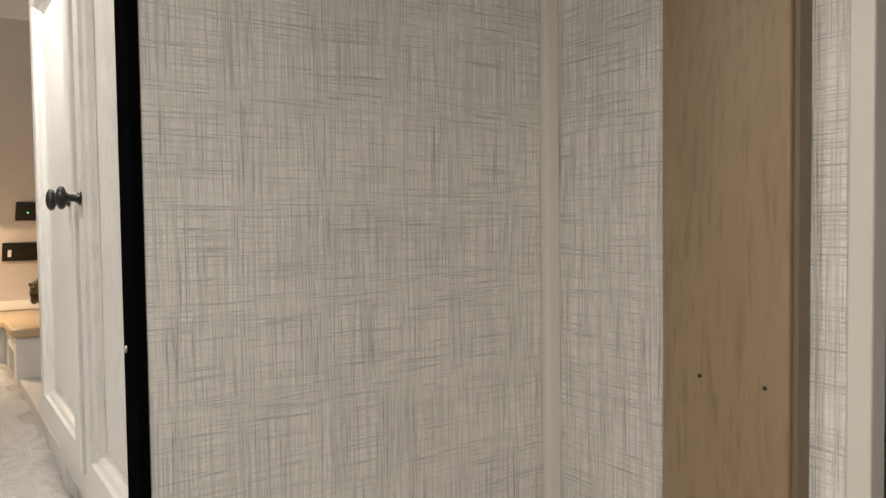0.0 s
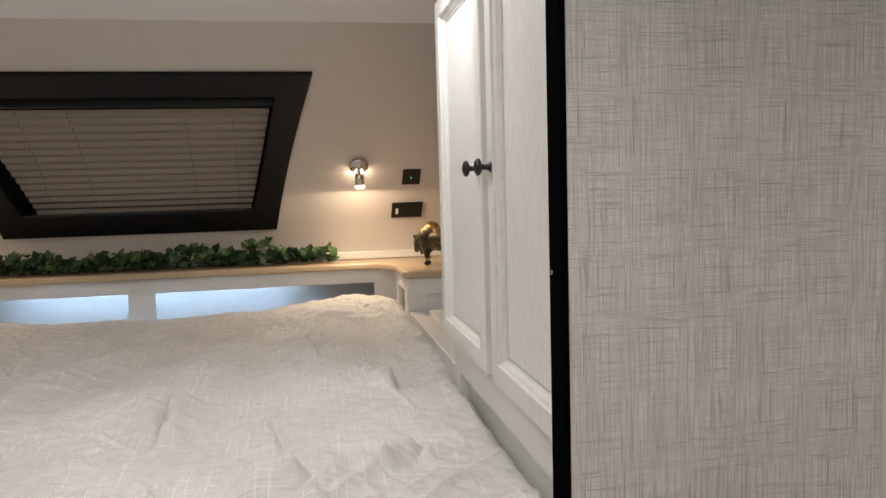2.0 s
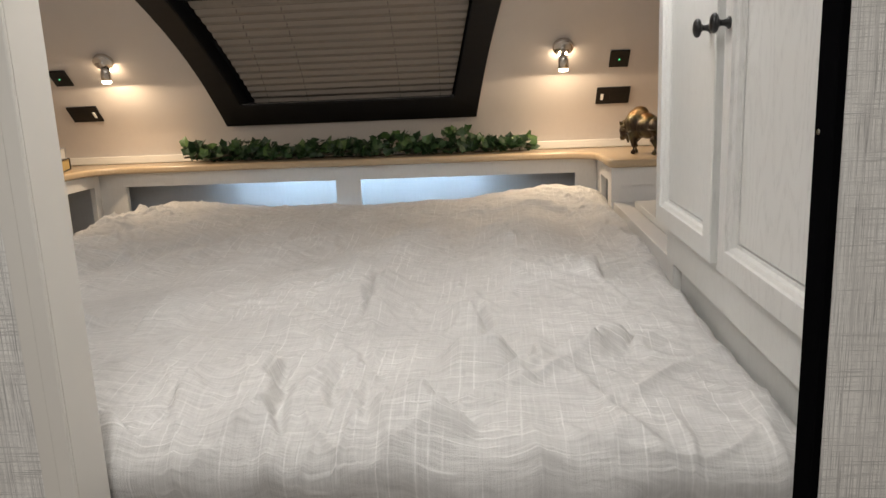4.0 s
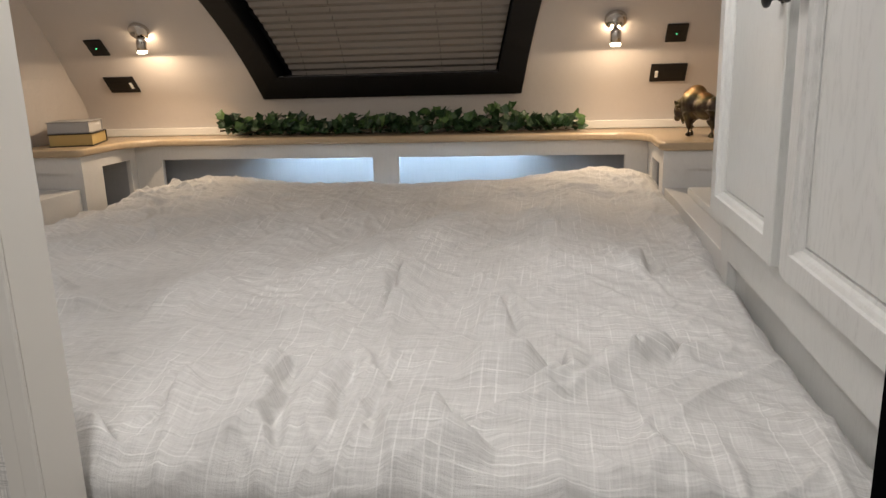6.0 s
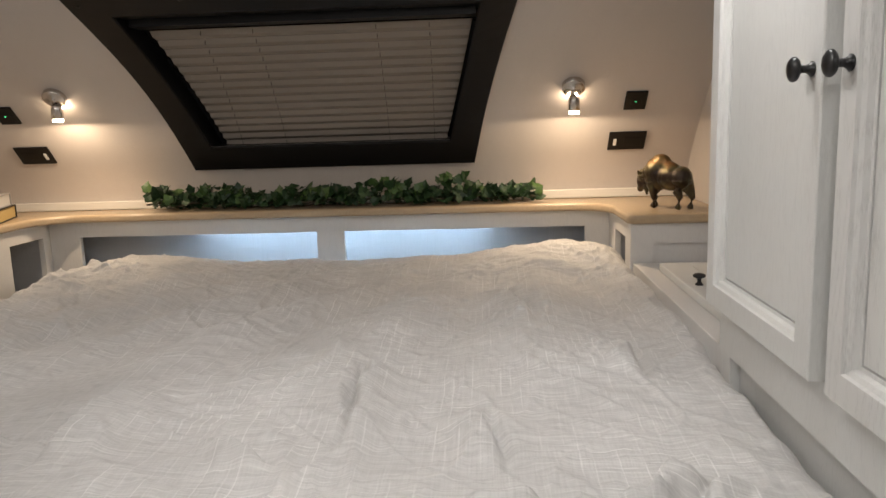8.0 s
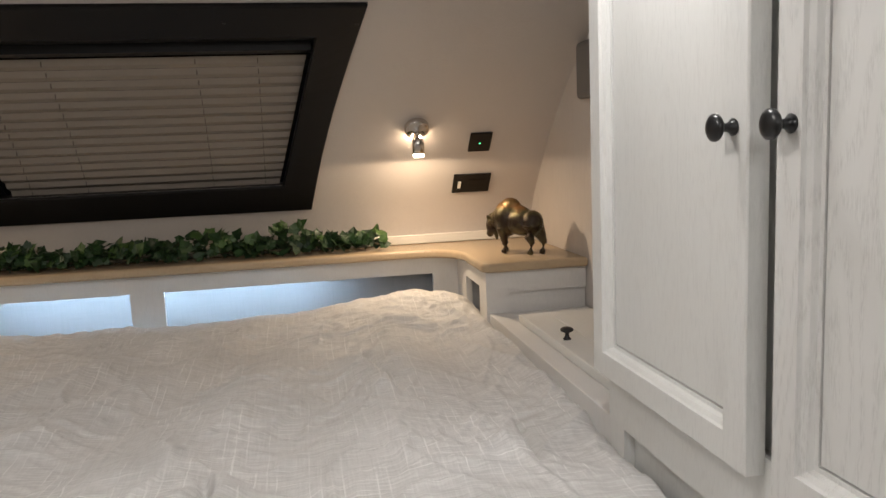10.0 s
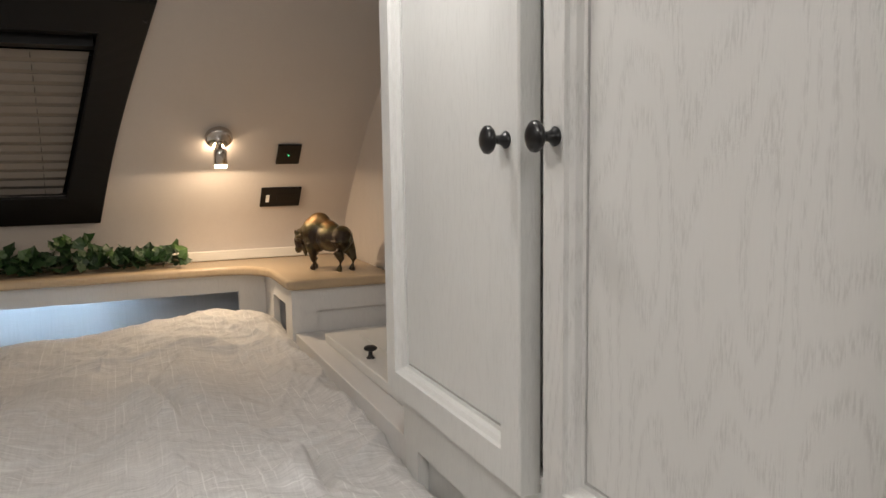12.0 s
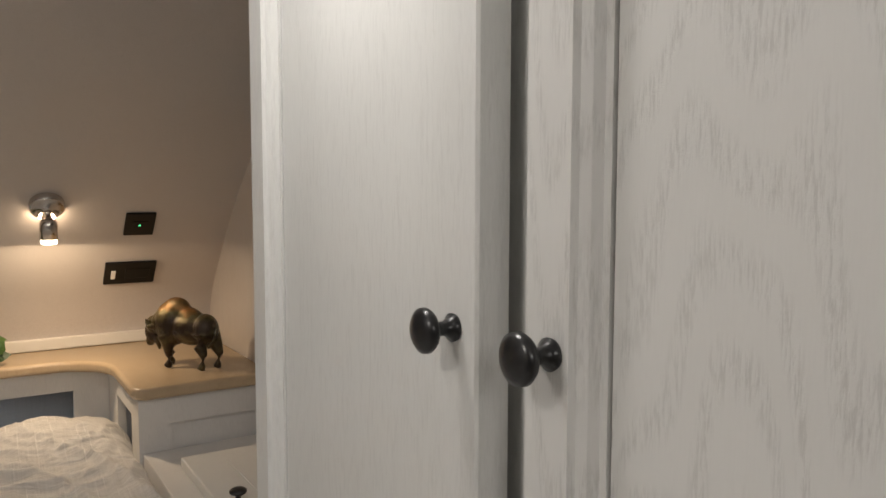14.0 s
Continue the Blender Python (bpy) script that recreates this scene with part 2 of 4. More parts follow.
def inner_x(z, s):
    return -0.095 + 0.02 * (z - WZ0) / (WZ1 - WZ0) + s * half(z, IZ0, IZ1, 0.397, 0.492)


def wall_with_hole():
    """Front wall from the floor to the ceiling, with the window opening cut through it."""
    bm = bmesh.new()
    zs = sorted(set([0.0, 0.6, 1.0, 1.85, 1.9] + [1.0 + 0.025 * k for k in range(35)] + [IZ0, IZ1]))
    rows = []
    for z in zs:
        m = on_wall(0, z) if z > 1.0 else Matrix.Translation((0, 3.305, z)) @ Matrix(((1, 0, 0), (0, 0, -1), (0, 1, 0))).to_4x4()
        n = m.to_3x3() @ Vector((0, 0, 1))
        zz = min(max(z, IZ0), IZ1)
        row = []
        for x in (XL - 0.05, inner_x(zz, -1), inner_x(zz, 1), XR + 0.05):
            p = Vector((x, m.translation.y, m.translation.z))
            row.append((bm.verts.new(p), bm.verts.new(p + Vector((0, 0.115, 0)))))
        rows.append((z, row))
    for (z0, a), (z1, b) in zip(rows, rows[1:]):
        hole = z0 >= IZ0 - 1e-6 and z1 <= IZ1 + 1e-6
        for i in range(3):
            if i == 1 and hole:
                continue
            for s in (0, 1):
                bm.faces.new((a[i][s], a[i + 1][s], b[i + 1][s], b[i][s]))
    return bm


structure("wall_front", wall_with_hole(), M_WALL, "curved front cap wall in pale woven vinyl", "wall", smooth=True)
structure("wall_right", box((XR, 2.02, 0), (XR + 0.05, 3.42, 1.95)), M_WALL, "side wall in pale woven vinyl panel", "wall")
left = bmesh.new()
lean = [(XL, 0.0), (XL, 1.18), (-1.295, 1.34), (-1.265, 1.50), (-1.20, 1.72), (-1.15, 1.87), (XL - 0.06, 1.87), (XL - 0.06, 0.0)]
ends = [[left.verts.new((x, y, z)) for x, z in lean] for y in (1.19, 3.42)]
for k in range(len(lean)):
    left.faces.new((ends[0][k], ends[0][(k + 1) % 8], ends[1][(k + 1) % 8], ends[1][k]))
for e in ends:
    left.faces.new(e)
structure("wall_left", left, M_WALL, "side wall in pale woven vinyl panel", "wall")
structure("floor", box((-1.6, -1.4, -0.05), (1.6, 3.5, 0.0)), M_FLOOR, "brown wood-look vinyl floor", "floor")
structure("ceiling", boxes(((-1.6, -1.4, CEIL + 0.02), (1.6, 2.19, CEIL + 0.06)), ((-1.6, 2.19, CEIL), (1.6, 2.6, CEIL + 0.06))), M_CEIL, "plain white ceiling panels", "ceiling")

# passage walls
structure("wall_partition_left", box((-1.6, 1.135, 0), (-0.007, 1.185, CEIL + 0.02)), M_LINEN, "partition wall in grey linen-look vinyl", "wall")
structure("wall_passage_right", box((1.172, 0.806, 0), (1.232, 1.16, CEIL + 0.02)), M_LINEN, "passage wall in grey linen-look vinyl", "wall")
structure("wall_passage_left", box((-1.6, -1.4, 0), (-1.55, 1.135, CEIL + 0.02)), M_LINEN, "passage wall in grey linen-look vinyl", "wall")
structure("wall_passage_back", box((-1.55, -1.4, 0), (1.6, -1.35, CEIL + 0.02)), M_LINEN, "passage wall in grey linen-look vinyl", "wall")
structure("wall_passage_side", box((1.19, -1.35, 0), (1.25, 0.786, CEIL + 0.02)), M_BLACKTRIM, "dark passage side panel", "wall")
structure("trim_doorway_left", boxes(((-0.041, 1.131, 0), (-0.007, 1.135, CEIL + 0.018)), ((-0.007, 1.131, 0), (-0.002, 1.19, CEIL + 0.018)), bevel=0.001), M_TRIM, "cream corner trim of the doorway", "trim")
structure("trim_doorway_bead", boxes(((-0.021, 1.1255, 0), (-0.0015, 1.1305, CEIL + 0.018)), bevel=0.002), M_TRIM, "cream bead along the doorway edge", "trim")
structure("trim_black_screw", lathe([(0, 0.001), (0.0025, 0.001), (0.003, 0), (0, 0)], Matrix.Translation((0.756, 1.140, 1.292)) @ Matrix(((0, 0, -1), (0, 1, 0), (1, 0, 0))).to_4x4(), 10), M_CHROME, "small screw head in the black strip", "screw")
structure("trim_passage_corner", box((1.154, 1.100, 0), (1.172, 1.112, CEIL + 0.018), 0.003), M_TRIM, "cream inside-corner trim strip", "trim")
structure("trim_board", box((1.152, 0.839, 0), (1.172, 0.954, CEIL + 0.018), 0.0015), M_MAPLE, "raw maple trim board on the passage wall", "trim")
structure("trim_passage_end", box((1.168, 0.788, 0), (1.189, 0.806, CEIL + 0.018), 0.002), M_TRIM, "cream edge strip at the end of the passage wall", "trim")
structure("trim_board_edge", box((1.156, 0.834, 0), (1.1715, 0.8387, CEIL + 0.018)), M_MAPLE_EDGE, "dark raw edge of the trim board", "trim")

for y in (0.858, 0.916):
    for z in (0.55, 1.258, 1.62):
        structure("trim_nail", lathe([(0, 0.0008), (0.0016, 0.0008), (0.0018, 0), (0, 0)], Matrix.Translation((1.152, y, z)) @ Matrix(((0, 0, -1), (0, 1, 0), (1, 0, 0))).to_4x4(), 8), M_DARK, "dark nail head in the trim board", "nail")
structure("trim_side_window", box((1.062, 2.40, 1.522), (1.0895, 2.788, 1.665), 0.012), mat("grey_plastic", (0.16, 0.15, 0.145), 0.5), "grey plastic trim on the side wall", "trim")

# ---- wardrobe ----
WX = 0.787
WD0, WD1 = 1.116, 2.003


def knob(m):
    """A turned mushroom knob that stands on local z = 0."""
    return lathe([(0, 0), (0.0085, 0), (0.009, 0.002), (0.0065, 0.004), (0.0045, 0.008), (0.0045, 0.013), (0.007, 0.016), (0.0125, 0.018), (0.0142, 0.0205), (0.0138, 0.0235), (0.010, 0.0262), (0.005, 0.0275), (0, 0.028)], m)


def door_panel(y0, y1, z0, z1, x, far, near, rail, bead, deep=1.0):
    """A framed door leaf facing -x: rails and stiles, a sloped bead and a sunk panel, in one mesh."""
    t = 0.024
    bm = bmesh.new()
    ia, ib, iz0, iz1 = y0 + near, y1 - far, z0 + rail, z1 - rail

    def ring(ya, yb, za, zb, xx):
        return [bm.verts.new((xx, ya, za)), bm.verts.new((xx, yb, za)), bm.verts.new((xx, yb, zb)), bm.verts.new((xx, ya, zb))]
    rings = [
        ring(y0, y1, z0, z1, x + t), ring(y0, y1, z0, z1, x + 0.002), ring(y0 + 0.002, y1 - 0.002, z0 + 0.002, z1 - 0.002, x),
        ring(ia, ib, iz0, iz1, x), ring(ia + 0.0012, ib - 0.0012, iz0 + 0.0012, iz1 - 0.0012, x + 0.004 * deep),
        ring(ia + bead * 0.45, ib - bead * 0.45, iz0 + bead * 0.45, iz1 - bead * 0.45, x + 0.007 * deep),
        ring(ia + bead * 0.60, ib - bead * 0.60, iz0 + bead * 0.60, iz1 - bead * 0.60, x + 0.0125 * deep),
        ring(ia + bead * 0.92, ib - bead * 0.92, iz0 + bead * 0.92, iz1 - bead * 0.92, x + 0.0130 * deep),
        ring(ia + bead * 0.94, ib - bead * 0.94, iz0 + bead * 0.94, iz1 - bead * 0.94, x + 0.0190 * deep),
        ring(ia + bead * 1.08, ib - bead * 1.08, iz0 + bead * 1.08, iz1 - bead * 1.08, x + 0.0190 * deep),
        ring(ia + bead * 1.10, ib - bead * 1.10, iz0 + bead * 1.10, iz1 - bead * 1.10, x + 0.0138 * deep),
    ]
    for a, b in zip(rings, rings[1:]):
        for k in range(4):
            bm.faces.new((a[k], a[(k + 1) % 4], b[(k + 1) % 4], b[k]))
    bm.faces.new(rings[-1])
    bm.faces.new(rings[0])
    return bm


TO_MINUS_X = Matrix(((0, 0, -1), (0, 1, 0), (1, 0, 0))).to_4x4()
wardrobe = thing("wardrobe", "tall white oak-grain wardrobe with two framed doors", "wardrobe", (0.98, 1.56, 0))


def under(parent, ob):
    """Hang ob, whose mesh is in world places, under a thing that stands at its own base."""
    ob.parent = parent
    ob.matrix_parent_inverse = Matrix.Translation(parent.location).inverted()
    return ob


under(wardrobe, part("body", boxes(((0.832, WD0 + 0.002, 0.003), (1.16, WD1 - 0.004, 1.0785)), ((0.826, WD0 + 0.002, 1.0785), (1.16, WD1 - 0.004, CEIL - 0.002))), M_WHITE))
under(wardrobe, part("base_frame", boxes(((0.8115, WD0 + 0.002, 0.978), (0.8315, WD1 - 0.002, 1.078)), ((0.8145, WD1 - 0.050, 0.60), (0.8315, WD1 - 0.002, 0.9775))), M_WHITE))
under(wardrobe, part("side_panel", box((0.765, 1.1125, 0.0), (1.171, 1.1175, CEIL - 0.002)), M_LINEN, label="side panel covered in grey linen vinyl"))
for y0, y1, kz, foil in ((1.597, WD1, 1.621, M_WHITE), (1.155, 1.553, 1.530, M_WHITE_GRAIN)):
    d = under(wardrobe, part("door", door_panel(y0, y1, 1.060, 1.79, WX, 0.036, 0.040, 0.036, 0.014, 1.15), foil))
    kb = part("handle", knob(Matrix.Translation((WX, kz, 1.42)) @ TO_MINUS_X), M_KNOB, label="round black knob", smooth=True)
    kb.parent = d
structure("trim_black_post", boxes(((0.756, 1.109, 0), (0.7645, 1.150, CEIL + 0.018)), bevel=0.0015), M_BLACKTRIM, "matte black edge strip of the doorway", "trim")

# ---- shelf and headboard cabinets ----
SZ = 1.112


def arc(cx, cy, r, a0, a1, n=8):
    return [(cx + r * math.cos(radians(a0 + (a1 - a0) * k / n)), cy + r * math.sin(radians(a0 + (a1 - a0) * k / n))) for k in range(n + 1)]


NX_R, NX_L = 0.80, -1.05
plan = [(XL + 0.002, 3.30), (XL + 0.002, 2.81)] + arc(NX_L - 0.03, 2.84, 0.03, -90, 0) + arc(NX_L + 0.12, 3.015, 0.12, 180, 90)
plan += arc(NX_R - 0.12, 3.015, 0.12, 90, 0) + arc(NX_R + 0.03, 2.815, 0.03, 180, 270) + [(XR - 0.002, 2.785), (XR - 0.002, 3.30)]
shelf = tagged(part("shelf", prism(plan, SZ - 0.026, SZ, 0.009), M_SHELF, smooth=False), "tan laminate headboard shelf with rounded front edge", "shelf")
structure("baseboard", box((XL + 0.002, 3.285, SZ + 0.001), (XR - 0.002, 3.302, SZ + 0.03), 0.003), M_TRIM, "cream strip along the back of the shelf", "baseboard")

head = thing("headboard_cabinet", "white headboard cabinet with lit open niches", "cabinet", (XC, 3.2, 0))
CZ = SZ - 0.027
FY = 3.165
under(head, part("face_frame", boxes(((NX_L - 0.012, FY, 1.034), (NX_R + 0.012, FY + 0.018, CZ)), ((NX_L - 0.012, FY, 0.62), (-0.958, FY + 0.018, 1.034)), ((-0.148, FY, 0.62), (-0.055, FY + 0.018, 1.034)), ((0.735, FY, 0.62), (NX_R + 0.012, FY + 0.018, 1.034))), M_GREYFOIL))
under(head, part("back_panel", box((-1.01, 3.285, 0.6), (0.77, 3.303, CZ)), M_NICHE))
under(head, part("niche_floor", box((-1.01, FY + 0.019, 0.80), (0.77, 3.284, 0.815)), M_GREYFOIL))
under(head, part("led_strip", box((-0.56, 3.1845, 1.0355), (0.42, 3.1945, 1.0455)), M_STRIP, label="blue-white led strip"))


def wing(s):
    """Side wing of the headboard: an end cabinet with an open niche towards the bed."""
    xin = NX_R + 0.012 if s > 0 else NX_L - 0.012
    xout = XR - 0.002 if s > 0 else XL + 0.002
    yf = 2.80 if s > 0 else 2.83
    ya, yb = (2.877, 3.045) if s > 0 else (2.945, 3.125)
    w = thing("bedside_cabinet", "white bedside cabinet with framed end panel and dark niche", "cabinet", ((xin + xout) / 2, 3.0, 0), "bedside cabinets")
    t = 0.018 * s

    def bx(a, b):
        return ((min(a[0], b[0]), a[1], a[2]), (max(a[0], b[0]), b[1], b[2]))
    under(w, part("niche_frame", boxes(bx((xin, yf, 0.6), (xin + t, ya, CZ)), bx((xin, yb, 0.6), (xin + t, FY - 0.0005, CZ)), bx((xin, ya, 1.040), (xin + t, yb, CZ)), bx((xin, ya, 0.6), (xin + t, yb, 0.84))), M_GREYFOIL))
    under(w, part("end_panel", boxes(bx((xin + t, yf, 0.6), (xin + t * 3.5, yf + 0.018, CZ)), bx((xin + t * 3.5, yf, 1.03), (xout, yf + 0.018, CZ)), bx((xin + t * 3.5, yf + 0.008, 0.6), (xout, yf + 0.018, 1.03))), M_GREYFOIL))
    under(w, part("niche_lining", boxes(bx((xin + t * 9, 2.86, 0.6), (xin + t * 9.5, 3.15, CZ)), bx((xin + t, ya - 0.014, 0.6), (xin + t * 9, ya - 0.004, CZ)), bx((xin + t, yb + 0.004, 0.6), (xin + t * 9, yb + 0.014, CZ)), bx((xin + t, ya, 0.82), (xin + t * 9, yb, 0.83))), M_NICHE))
    return w


wing(1)
wing(-1)

# storage ledges between the bedside cabinets and the wardrobes
for s, xin, xout, y0, y1 in ((1, 0.818, XR - 0.002, 2.006, 2.797), (-1, -1.075, XL + 0.002, 1.30, 2.825)):
    led = thing("storage_ledge", "white storage ledge with a framed lift-up lid", "storage box", ((xin + xout) / 2, 2.4, 0), "storage ledges")
    a, b = min(xin, xout), max(xin, xout)
    under(led, part("body", box((a, y0, 0.003), (b, y1, 0.977), 0.002), M_GREYFOIL))
    la, lb = (a + 0.045, b) if s > 0 else (a, b - 0.045)
    lid = under(led, part("lid", boxes(((la, y0 + 0.02, 0.9775), (lb, 2.677, 0.998)), bevel=0.003), M_WHITE))
    under(led, part("lid_rail", boxes(((la + 0.07, y0 + 0.08, 0.9985), (lb - 0.012, 2.62, 1.0005))), M_WHITE))
    if s > 0:
        under(led, part("handle", knob(Matrix.Translation((0.890, 2.408, 0.998))), M_KNOB, label="round black knob", smooth=True))

# ---- bed ----
bed = thing("bed", "unmade queen bed with a rumpled off-white linen duvet", "bed", (-0.14, 2.1, 0))
under(bed, part("bed_base", box((-0.96, 1.26, 0.003), (0.76, 3.10, 0.62), 0.01), M_GREYFOIL))
under(bed, part("mattress", box((-0.97, 1.25, 0.621), (0.77, 3.12, 0.83), 0.03), M_MATTRESS))


def duvet_material():
    m = bpy.data.materials.new("linen_duvet")
    m.use_nodes = True
    nt = m.node_tree
    b = nt.nodes["Principled BSDF"]
    across = stretched(nt, (14, 300, 10), 4, 0.7)
    along = stretched(nt, (420, 18, 10), 4, 0.7)
    fine = stretched(nt, (900, 900, 900), 2, 0.5)
    patch = stretched(nt, (3.5, 3.5, 3.5), 3, 0.5)
    geo = nt.nodes.new("ShaderNodeNewGeometry")
    sep = nt.nodes.new("ShaderNodeSeparateXYZ")
    nt.links.new(geo.outputs["Position"], sep.inputs[0])

    def threads(axis, rate, seed, run, loose):
        wob = stretched(nt, seed, 2, 0.5)
        ph = maths(nt, "ADD", maths(nt, "MULTIPLY", sep.outputs[axis], rate), maths(nt, "MULTIPLY", wob, loose))
        line = ramped(nt, maths(nt, "SINE", ph, 0.0), 0.84, 0.98, 0.0, 1.0)
        return maths(nt, "MULTIPLY", line, ramped(nt, stretched(nt, run, 2, 0.5), 0.50, 0.58, 0.0, 1.0))
    thick_a = threads("Y", 560.0, (5, 13, 5), (13, 90, 6), 7.0)
    thick_b = threads("X", 400.0, (16, 3, 3), (90, 6, 6), 7.0)
    w = maths(nt, "ADD", maths(nt, "MULTIPLY", across, 0.65), maths(nt, "MULTIPLY", along, 0.35))
    slub = maths(nt, "MULTIPLY", maths(nt, "MAXIMUM", thick_a, thick_b), ramped(nt, stretched(nt, (7, 7, 7), 2, 0.5), 0.40, 0.56, 0.45, 1.0))
    f = maths(nt, "ADD", ramped(nt, w, 0.36, 0.62, 0.42, 0.80), maths(nt, "MULTIPLY", slub, 0.30))
    f = maths(nt, "MULTIPLY", f, ramped(nt, patch, 0.3, 0.7, 0.8, 1.1))
    nt.links.new(tinted(nt, f, (0.33, 0.320, 0.304), (0.85, 0.838, 0.822)), b.inputs["Base Color"])
    b.inputs["Roughness"].default_value = 0.9
    b.inputs["Specular IOR Level"].default_value = 0.2
    b.inputs["Sheen Weight"].default_value = 0.15
    h = maths(nt, "ADD", maths(nt, "ADD", maths(nt, "MULTIPLY", w, 0.8), maths(nt, "MULTIPLY", slub, 0.10)), maths(nt, "MULTIPLY", fine, 0.2))
    bumped(nt, h, 1.0, 0.0035)
    return m


M_DUVET = duvet_material()


def smoothstep(a, b, x):
    t = np.clip((x - a) / (b - a), 0, 1)
    return t * t * (3 - 2 * t)


def grid_noise(x, y, sx, sy, seed):
    """Smooth value noise on arrays."""
    rng = np.random.RandomState(seed)
    tab = rng.rand(64, 64)
    u, v = x * sx + 20, y * sy + 20
    i, j = np.floor(u).astype(int), np.floor(v).astype(int)
    a, b = u - i, v - j
    a, b = a * a * (3 - 2 * a), b * b * (3 - 2 * b)
    g = lambda p, q: tab[p % 64, q % 64]  # noqa: E731
    return (g(i, j) * (1 - a) + g(i + 1, j) * a) * (1 - b) + (g(i, j + 1) * (1 - a) + g(i + 1, j + 1) * a) * b - 0.5


def fold(x, y, x0, y0, x1, y1, width, height, lean=1):
    """A crease between two places: a rolled ridge on one side of a sunk line."""
    dx, dy = x1 - x0, y1 - y0
    n = math.hypot(dx, dy)
    t = ((x - x0) * dx + (y - y0) * dy) / n**2
    d = lean * ((x - x0) * dy - (y - y0) * dx) / n + 0.006 * np.sin(t * 5 + x0 * 9)
    soft = min(0.5, 0.02 / n)
    along = smoothstep(-soft, 0.3, t) * (1 - smoothstep(0.7, 1 + soft, t))
    near = np.exp(-(((d - width) / np.where(d > width, 2.6 * width, 0.9 * width)) ** 2))
    return height * along * (near - 0.75 * np.exp(-((d / (0.55 * width)) ** 2)))


def duvet_height(x, y):
    z = 0.938 + 0 * x

    def bump(cx, cy, sx, sy, h):
        return h * np.exp(-(((x - cx) / sx) ** 2 + ((y - cy) / sy) ** 2))
    # pillows under the far end: a tall one by the wardrobe, a flat one opposite
    z += bump(0.62, 3.0, 0.20, 0.22, 0.042) + bump(-0.68, 3.0, 0.20, 0.20, 0.026) + bump(0.20, 3.0, 0.06, 0.10, 0.012) + bump(-0.18, 3.0, 0.06, 0.10, 0.010)
    z += 0.015 * np.exp(-((y - 3.06) / 0.22) ** 2) - 0.035 * smoothstep(-0.78, -1.0, x) * smoothstep(2.2, 2.8, y)
    z += (0.030 * grid_noise(x, y, 2.1, 1.5, 1) + 0.012 * grid_noise(x, y, 6, 4, 2)) * (1 - 0.6 * smoothstep(2.6, 2.95, y))
    # soft hollows and ridges that fan out from the pillow down the bed
    fan = (x - 0.45) / (0.35 + 0.55 * (3.1 - y).clip(0, 3)) + 0.25 * grid_noise(x, y, 2.2, 1.4, 41)
    z += 0.015 * np.sin(fan * 16.0) * smoothstep(2.95, 2.6, y) * smoothstep(1.5, 2.1, y) * (0.4 + grid_noise(x, y, 3, 1.5, 42) + 0.5)
    # long soft wrinkles that run up the bed, with warped courses
    wx, wy = x + 0.16 * grid_noise(x, y, 3, 3, 11) + 0.05 * grid_noise(x, y, 9, 9, 21), y + 0.16 * grid_noise(x, y, 3, 3, 12) + 0.05 * grid_noise(x, y, 9, 9, 22)
    calm = (0.40 + 0.95 * (grid_noise(x, y, 2.5, 2.5, 31) + 0.5)) * (1 - 0.45 * smoothstep(2.85, 3.02, y))

    def ridges(u, v, a, b, seed, sharp, height):
        return height * calm * (1 - np.abs(grid_noise(u, v, a, b, seed)) * sharp).clip(0, 1) ** 1.8
    z += ridges(wx + 0.35 * wy, wy, 8, 2.0, 3, 5, 0.0085) + ridges(wx - 0.5 * wy, wy, 7, 3.0, 13, 6, 0.0055)
    z += ridges(wx - 0.4 * wy, wy, 17, 6, 5, 5, 0.0055) + ridges(wx + 0.8 * wy, wy, 10, 14, 15, 6, 0.0045) + ridges(wx + 1.3 * wy, wy - 0.5 * wx, 24, 22, 25, 5, 0.002)
    # gathered creases across the folded head end
    head_end = smoothstep(2.55, 2.95, y)
    z += head_end * (ridges(wx, wy - 0.2 * wx, 5, 15, 4, 4, 0.014) + ridges(wx, wy + 0.3 * wx, 8, 26, 14, 4, 0.010) + ridges(wx + 0.3 * wy, wy, 14, 38, 24, 4, 0.005))
    z += 0.008 * smoothstep(2.9, 2.98, y) * grid_noise(x, y, 12, 5, 44) + 0.003 * smoothstep(2.9, 2.98, y) * grid_noise(x, y, 30, 8, 45)
    z += 0.004 * grid_noise(x, y, 34, 30, 6) + 0.0025 * grid_noise(x, y, 80, 70, 7)
    for f in FOLDS:
        z += 2.1 * fold(x, y, *f)
    return z


